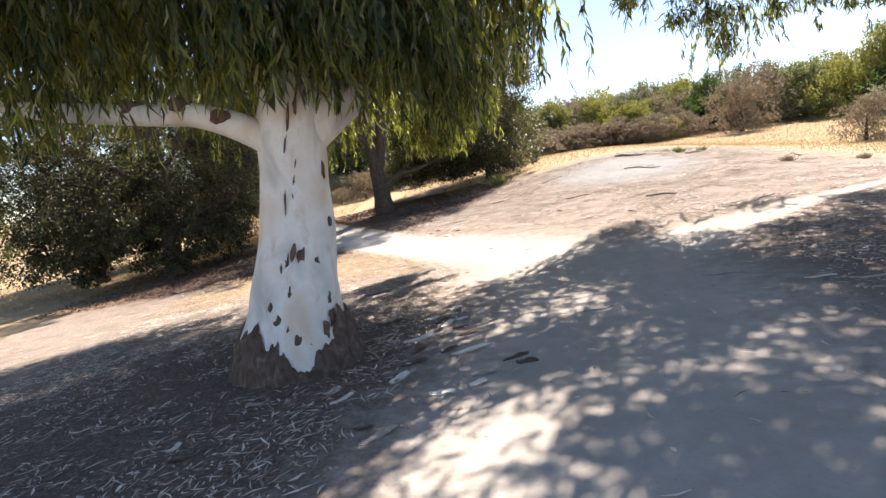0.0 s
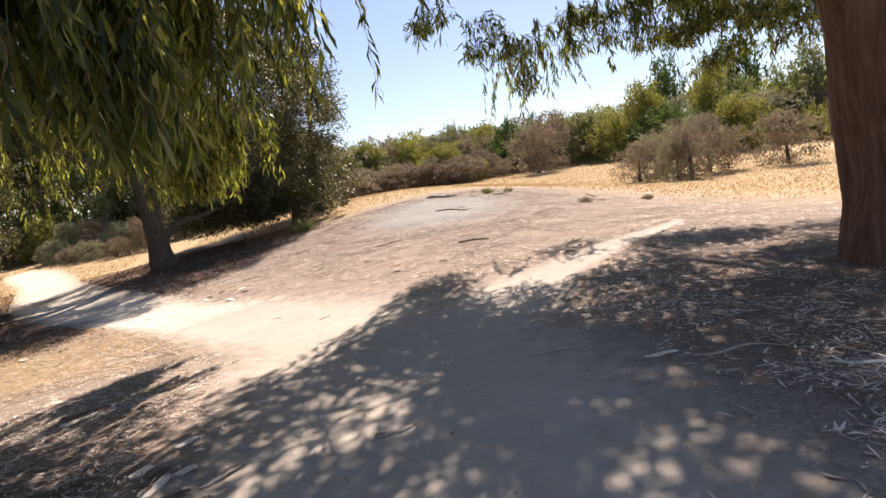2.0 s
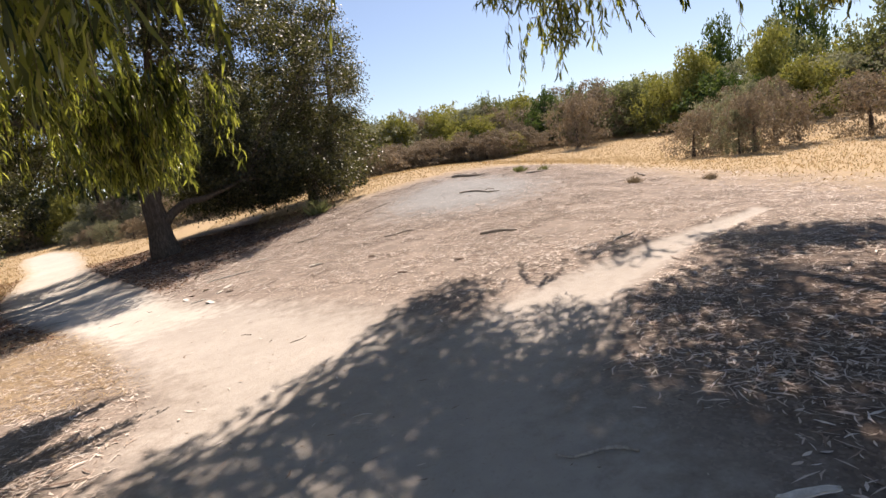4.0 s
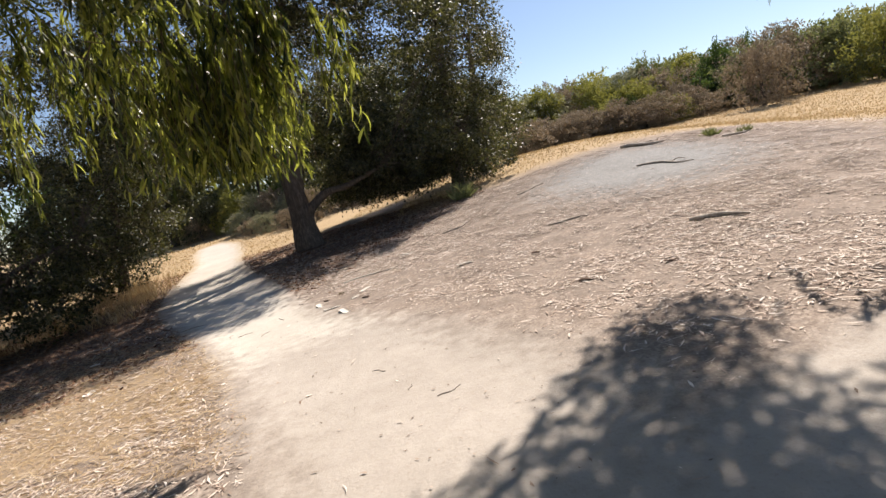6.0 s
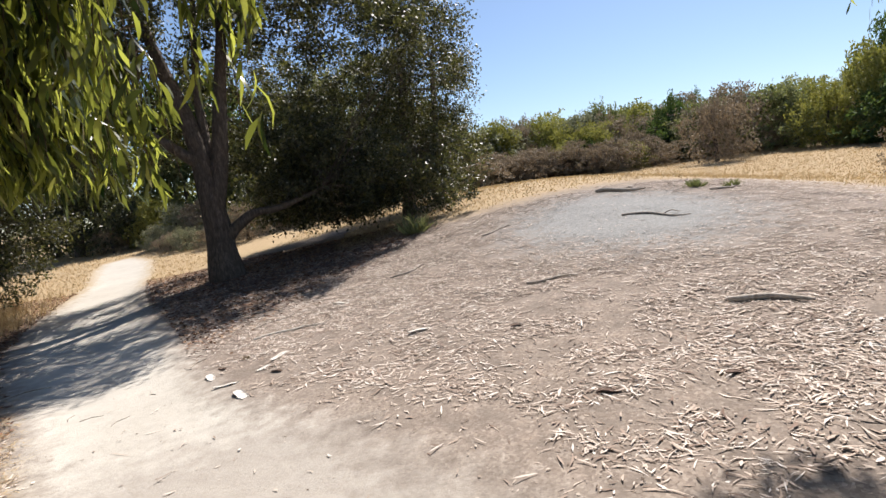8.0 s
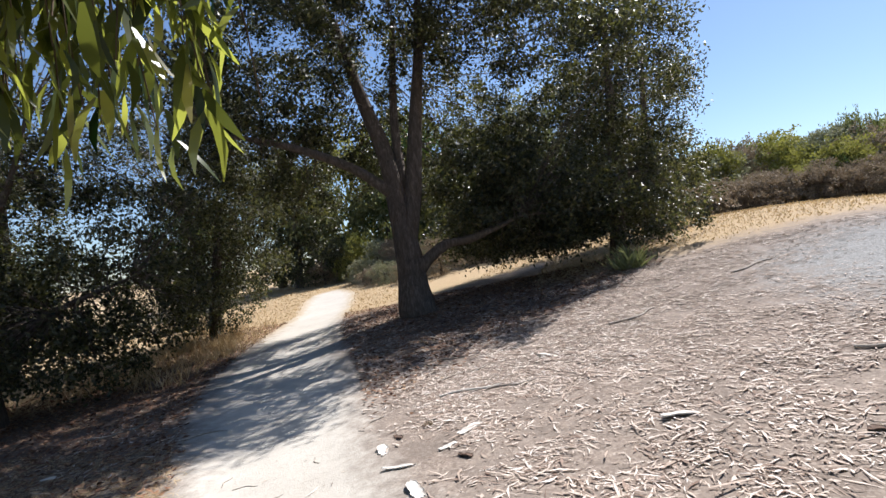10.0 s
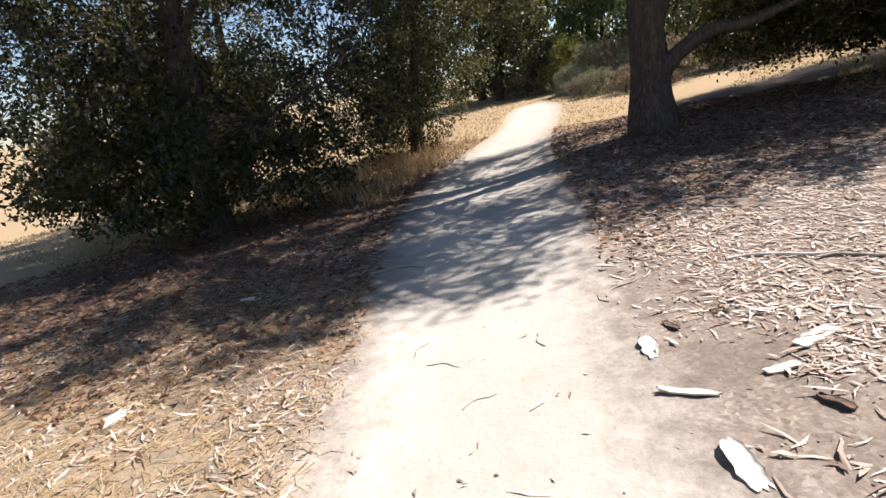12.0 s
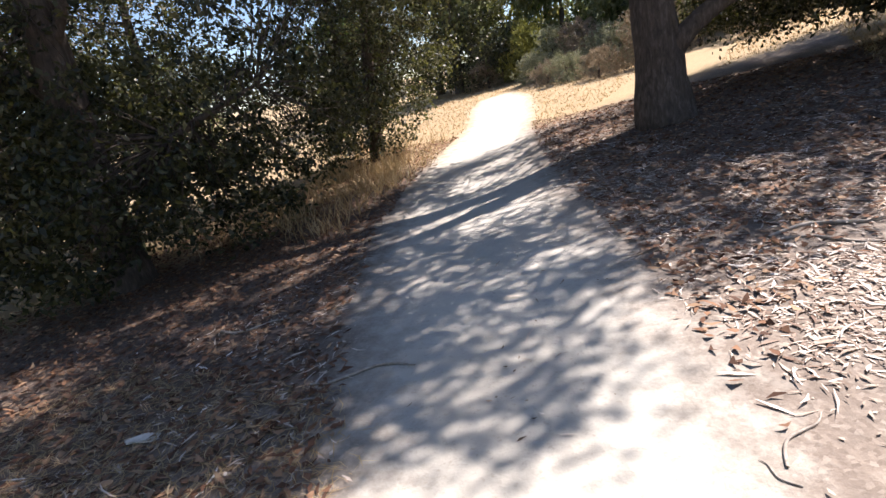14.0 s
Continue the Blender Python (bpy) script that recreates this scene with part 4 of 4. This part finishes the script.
# ---- dry grass and litter ----
def build_grass():
    n = 140000
    r = rng.uniform(0, 1, n)
    x = np.where(r < 0.8, rng.uniform(-2, 26, n), rng.uniform(-16, -4, n))
    y = np.where(r < 0.8, rng.uniform(9, 42, n), rng.uniform(10, 34, n))
    keep = (grass_share(x, y) > rng.uniform(0.45, 0.7, n)) & (path_share(x, y) < 0.42) & ((x > 0) | (y > 12.5))
    x, y = x[keep], y[keep]
    # tufts along the near edge of the trail, under the oaks
    cx, cy = rng.uniform(-8.3, -5.4, 60), rng.uniform(15.3, 21.5, 60)
    cx = cx - 0.4 * (cy - 17)
    tx, ty = np.repeat(cx, 40) + rng.normal(size=60 * 40) * 0.17, np.repeat(cy, 40) + rng.normal(size=60 * 40) * 0.17
    for px, py, hh, nm in ((x, y, 0.08, "meadow_grass"), (tx, ty, 0.31, "trailside_grass")):
        k = path_share(px, py) < 0.45
        px, py = px[k], py[k]
        at = np.stack([px, py, lie(px, py) - 0.01], 1)
        lean = 0.4 if hh > 0.3 else 0.9
        way = np.stack([rng.normal(size=len(px)) * lean, rng.normal(size=len(px)) * lean, np.ones(len(px))], 1)
        me = leaves(nm, at, way, rng.uniform(0.5, 1.4, len(px)) * hh, rng.uniform(0.7, 1.3, len(px)) * (0.012 if hh > 0.3 else 0.02), STRAW, 0.2, 2 if hh > 0.3 else 1)
        tagged(new(nm, me), "dry golden grass standing on the slope", "grass", kind="stuff")


build_grass()


def build_litter():
    def scatter(n, x0, x1, y0, y1, length, width, nm, label, onpath, rows, mat, gather=1.0):
        x, y = rng.uniform(x0, x1, n), rng.uniform(y0, y1, n)
        p, g = path_share(x, y), np.maximum(grass_share(x, y), grit_share(x, y))
        broad = np.array([noise.noise(Vector((a * 0.55, b * 0.55, 5.0))) for a, b in zip(x, y)])
        small = np.array([noise.noise(Vector((a * 2.3, b * 2.3, 9.0))) for a, b in zip(x, y)])
        patch = np.clip(0.56 + 0.28 * np.clip((y - 11.3) / 2.5, 0, 1) + gather * (1.0 * broad + 1.5 * small), 0.05, 1)
        # a trodden, nearly bare margin on the uphill side of the trail
        margin = np.clip((p - 0.02) * 3.2, 0, 1) * np.clip((x + 0.75 * (y - 10.6)) * 1.5, 0, 1) * np.clip((y - 8) / 2, 0, 1) * np.clip((15.5 - y) / 2, 0, 1)
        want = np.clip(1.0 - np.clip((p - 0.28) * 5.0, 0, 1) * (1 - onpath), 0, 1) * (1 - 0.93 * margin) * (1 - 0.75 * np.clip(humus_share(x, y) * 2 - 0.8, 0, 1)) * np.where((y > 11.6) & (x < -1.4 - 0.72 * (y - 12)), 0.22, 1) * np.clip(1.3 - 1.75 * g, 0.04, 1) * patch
        k = rng.uniform(0, 1, n) < want
        x, y = x[k], y[k]
        m = len(x)
        a = rng.uniform(0, 2 * np.pi, m)
        way = np.stack([np.cos(a), np.sin(a), rng.normal(size=m) * 0.03], 1)
        at = np.stack([x, y, lie(x, y) + rng.uniform(0.002, 0.012, m)], 1)
        me = leaves(nm, at, way, np.clip(rng.lognormal(0, 0.58, m), 0.25, 2.5) * length, np.clip(rng.lognormal(0, 0.38, m), 0.4, 2.2) * width, mat, 0.12, rows, 0.8)
        tagged(new(nm, me), label, "leaf litter", kind="stuff")

    scatter(430000, -5, 11, 1.5, 19, 0.06, 0.0108, "leaf_litter", "fallen dry gum leaves on the bare ground", 0.006, 2, LITTER)
    scatter(190000, -5, 9, 2.5, 18.5, 0.028, 0.009, "leaf_crumbs", "crumbled bits of dry leaf and bark", 0.03, 1, CRUMBS, 0.5)
    m = 24000
    x, y = rng.uniform(-5.2, 0.3, m), rng.uniform(8.2, 12.8, m)
    k = (path_share(x, y) < rng.uniform(0.35, 0.5, m)) & (x < -0.6 - 0.75 * (y - 10.2))
    x, y = x[k], y[k]
    a = rng.uniform(0, 6.283, len(x))
    way = np.stack([np.cos(a), np.sin(a), rng.normal(size=len(x)) * 0.1], 1)
    me = leaves("straw_litter", np.stack([x, y, lie(x, y) + rng.uniform(0.004, 0.02, len(x))], 1), way, rng.uniform(0.5, 1.6, len(x)) * 0.1, rng.uniform(0.6, 1.4, len(x)) * 0.0052, STRAW, 0.25, 2, 0.8)
    tagged(new("straw_litter", me), "flattened golden straw beside the dusty trail", "straw", kind="stuff")
    m = 58000
    x, y = rng.uniform(-9, 2.5, m), rng.uniform(10.5, 21.5, m)
    k = (path_share(x, y) < 0.42) & (x < 2.4 - 0.62 * np.maximum(19.5 - y, 0) + rng.normal(size=m) * 0.4)
    x, y = x[k], y[k]
    a = rng.uniform(0, 6.283, len(x))
    way = np.stack([np.cos(a), np.sin(a), rng.normal(size=len(x)) * 0.2], 1)
    me = leaves("oak_leaf_litter", np.stack([x, y, lie(x, y) + rng.uniform(0.006, 0.022, len(x))], 1), way, rng.uniform(0.6, 1.4, len(x)) * 0.06, rng.uniform(0.6, 1.4, len(x)) * 0.026, OAK_LITTER, 0.25, 2, 0.6)
    tagged(new("oak_leaf_litter", me), "red-brown fallen oak leaves under the trees", "leaf litter", kind="stuff")
    scatter(9000, -6, 9, 0.5, 19, 0.12, 0.012, "bark_litter", "curled strips of shed bark on the ground", 0.003, 3, LITTER, 0.8)


build_litter()


# ---- shed bark, fallen wood and weeds ----
def rest(x, y, lift=0.0):
    return float(lie(x, y)) + lift


def bark_plate(x, y, length, width, turn, label, material=None, curl=0.35, name="bark_piece"):
    """A curled plate of shed bark: thick, ragged at its ends."""
    m, k = 9, 6
    v = []
    for side in (1, -1):
        for i in range(m):
            u = i / (m - 1) - 0.5
            wid = width * (1 - 3.2 * abs(u) ** 3) * (1 + 0.5 * noise.noise(Vector((u * 6 + x * 3, y * 3, 1))))
            for j in range(k):
                w = j / (k - 1) - 0.5
                ragged = 0.16 * length * noise.noise(Vector((w * 7 + y * 5, x * 5, 2)))
                a = w * 2 * curl * 2.2
                v.append((u * length + ragged * (1 if abs(u) > 0.4 else 0), wid * math.sin(a) / max(0.3, 2 * curl * 1.1), wid * (1 - math.cos(a)) * 0.6 + 0.004 * side + 0.007 * math.sin(u * 5 + x) + 0.008))
    f = []
    n = m * k
    for i in range(m - 1):
        for j in range(k - 1):
            a = i * k + j
            f += [(a, a + 1, a + k + 1, a + k), (n + a, n + a + k, n + a + k + 1, n + a + 1)]
    ring = [i * k for i in range(m)] + [(m - 1) * k + j for j in range(1, k)] + [i * k + k - 1 for i in range(m - 2, -1, -1)] + [j for j in range(k - 2, 0, -1)]
    for a, b in zip(ring, ring[1:] + ring[:1]):
        f.append((a, a + n, b + n, b))
    ob = new(name, mesh_from(name, v, np.array(f), material or PALE_WOOD, True))
    ob.location = (x, y, rest(x, y))
    ob.rotation_euler = (rng.uniform(-0.1, 0.1), rng.uniform(-0.06, 0.06), radians(turn))
    return tagged(ob, label, "bark")


def branch(x, y, length, radius, turn, label, material=None, bend=0.08, fork=False, name="stick"):
    """A fallen stick or log lying on the slope."""
    c, sn = math.cos(radians(turn)), math.sin(radians(turn))
    pts = []
    for i in range(6):
        u = (i / 5 - 0.5) * length
        off = bend * length * math.sin(i * 1.3 + x)
        px, py = x + u * c - off * sn, y + u * sn + off * c
        pts.append((px, py, rest(px, py, radius * 0.7)))
    radius *= 0.75
    t = thing(name, x, y, rest(x, y), label, "fallen wood")
    limb("stem", pts, [radius * 0.8, radius, radius, radius * 0.9, radius * 0.7, radius * 0.35], material or GREY_WOOD, t, 9, 0.3)
    if fork:
        p = pts[3]
        q = (p[0] + 0.25 * length * math.cos(radians(turn + 40)), p[1] + 0.25 * length * math.sin(radians(turn + 40)))
        limb("side_branch", [p, ((p[0] + q[0]) / 2, (p[1] + q[1]) / 2, p[2] + 0.05), (*q, rest(*q, radius * 0.4))], [radius * 0.6, radius * 0.45, radius * 0.2], material or GREY_WOOD, t, 7, 0.3)
    return t


PALE_LABEL = "bleached white curl of gum bark lying beside the trail"
for x, y, l, w, a in ((-0.53, 12.18, 0.2, 0.085, 118), (-0.05, 11.5, 0.24, 0.085, 128), (0.1, 12.4, 0.28, 0.085, 60), (-0.3, 11.87, 0.24, 0.055, 8), (-3.84, 12.24, 0.24, 0.08, 35), (-2.96, 10.79, 0.28, 0.11, 110), (0.0, 12.12, 0.16, 0.05, 40),
                      (-1.1, 6.8, 0.3, 0.08, 30), (-0.4, 4.6, 0.34, 0.07, 20), (0.05, 4.1, 0.4, 0.09, 28), (-0.15, 4.9, 0.26, 0.06, 60), (-1.9, 3.0, 0.12, 0.05, 80), (-0.9, 3.4, 0.2, 0.05, 40), (1.6, 12.2, 0.34, 0.07, 15), (0.6, 14.2, 0.3, 0.06, 150), (3.2, 4.5, 0.25, 0.05, 160), (3.9, 3.6, 0.3, 0.05, 140)):
    bark_plate(x, y, l * 0.92, w * 0.45, a, PALE_LABEL, curl=0.2)
for x, y, l, w, a in ((2.67, 10.08, 0.2, 0.06, -20), (3.46, 9.95, 0.2, 0.05, 10), (0.17, 11.92, 0.18, 0.045, -35), (-0.49, 12.42, 0.16, 0.04, -40), (2.47, 11.72, 0.16, 0.05, 10), (-1.1, 6.95, 0.5, 0.08, 25), (-0.75, 5.3, 0.4, 0.07, 15)):
    bark_plate(x, y, l * 0.7, w * 0.55, a, "dark brown flake of fallen gum bark on litter", SCAR, name="bark_flake")
# slabs of shed bark on the mould round the white gum's foot
for i in range(26):
    a, d = rng.uniform(-1.9, 0.75), rng.uniform(0.75, 2.1)
    x, y = -1.45 + d * math.cos(a), 4.4 + d * math.sin(a)
    bark_plate(x, y, rng.uniform(0.1, 0.27), rng.uniform(0.02, 0.04), rng.uniform(-30, 60), "weathered slab of shed bark on dark leaf mould", (GREY_WOOD, SKIRT, PALE_WOOD, SKIRT)[i % 4], curl=0.22, name="bark_piece")
branch(-0.1, 13.4, 0.6, 0.016, 12, "bleached pale stick lying on dense leaf litter", PALE_WOOD, 0.06)
branch(4.46, 10.96, 0.62, 0.036, -38, "pale weathered broken branch lying on leaf litter", GREY_WOOD, 0.05)
for x, y, l, r, a, fork in ((6.25, 17.75, 1.0, 0.055, -35, True), (5.6, 15.0, 1.1, 0.026, -50, True), (7.9, 16.6, 0.8, 0.03, 20, True), (1.6, 15.2, 0.7, 0.02, 35, False), (-0.74, 14.7, 0.6, 0.015, 20, False), (-0.3, 14.05, 0.55, 0.012, 35, False), (0.3, 13.4, 0.5, 0.014, 15, False),
                           (3.2, 12.9, 0.6, 0.02, -15, False), (9.3, 14.0, 0.7, 0.03, 60, True), (3.3, 16.6, 0.7, 0.02, 25, False), (-0.9, 12.9, 0.3, 0.008, 70, False), (1.3, 4.7, 0.35, 0.01, 10, False), (2.7, 5.2, 0.4, 0.012, 150, False), (3.6, 4.2, 0.6, 0.012, -30, False), (-1.73, 11.92, 0.17, 0.005, 100, False), (-1.11, 12.19, 0.16, 0.005, 130, False), (-1.48, 11.82, 0.2, 0.004, 10, False), (-0.96, 12.72, 0.15, 0.005, 140, False), (-1.12, 11.59, 0.18, 0.004, 60, False), (0.66, 9.25, 0.14, 0.005, 150, False), (1.26, 8.52, 0.2, 0.006, 30, False), (0.96, 8.77, 0.1, 0.006, 80, False), (-0.75, 14.5, 0.55, 0.011, -5, False), (-2.9, 13.0, 0.6, 0.012, 30, False), (-4.4, 13.4, 0.7, 0.014, 20, False), (5.4, 9.0, 0.6, 0.02, 30, True)):
    branch(x, y, l, r, a, "weathered grey fallen branch lying on leaf litter" if r > 0.018 else "thin dry twig lying on the ground", fork=fork)


def weed(x, y, size, kind, label, n=60):
    z = rest(x, y)
    at = np.tile([0.0, 0, 0], (n, 1)) + rng.normal(size=(n, 3)) * np.array([0.25, 0.25, 0]) * size
    way = np.stack([at[:, 0] * 2 + rng.normal(size=n) * 0.3 * size, at[:, 1] * 2 + rng.normal(size=n) * 0.3 * size, np.full(n, size)], 1)
    ob = new("weed", leaves("weed", at, way, rng.uniform(0.5, 1.1, n) * size, 0.05 * size + 0.006, SHRUBS[kind], 0.25, 3))
    ob.location = (x, y, z - 0.01)
    return tagged(ob, label, "weed")


weed(7.6, 17.2, 0.2, "green", "low green weed on the gravelly mound", 160)
weed(8.2, 16.9, 0.17, "green", "low green weed on the gravelly mound", 120)
weed(-0.3, 12.62, 0.05, "dry", "small tuft of orange-brown dry grass", 50)
weed(8.3, 12.84, 0.17, "dry", "brown dried weed tuft on the slope", 140)
weed(9.6, 12.15, 0.15, "dry", "brown dried weed tuft on the slope", 120)
weed(1.9, 19.0, 0.5, "green", "green weed at the edge of the oak's shade", 140)
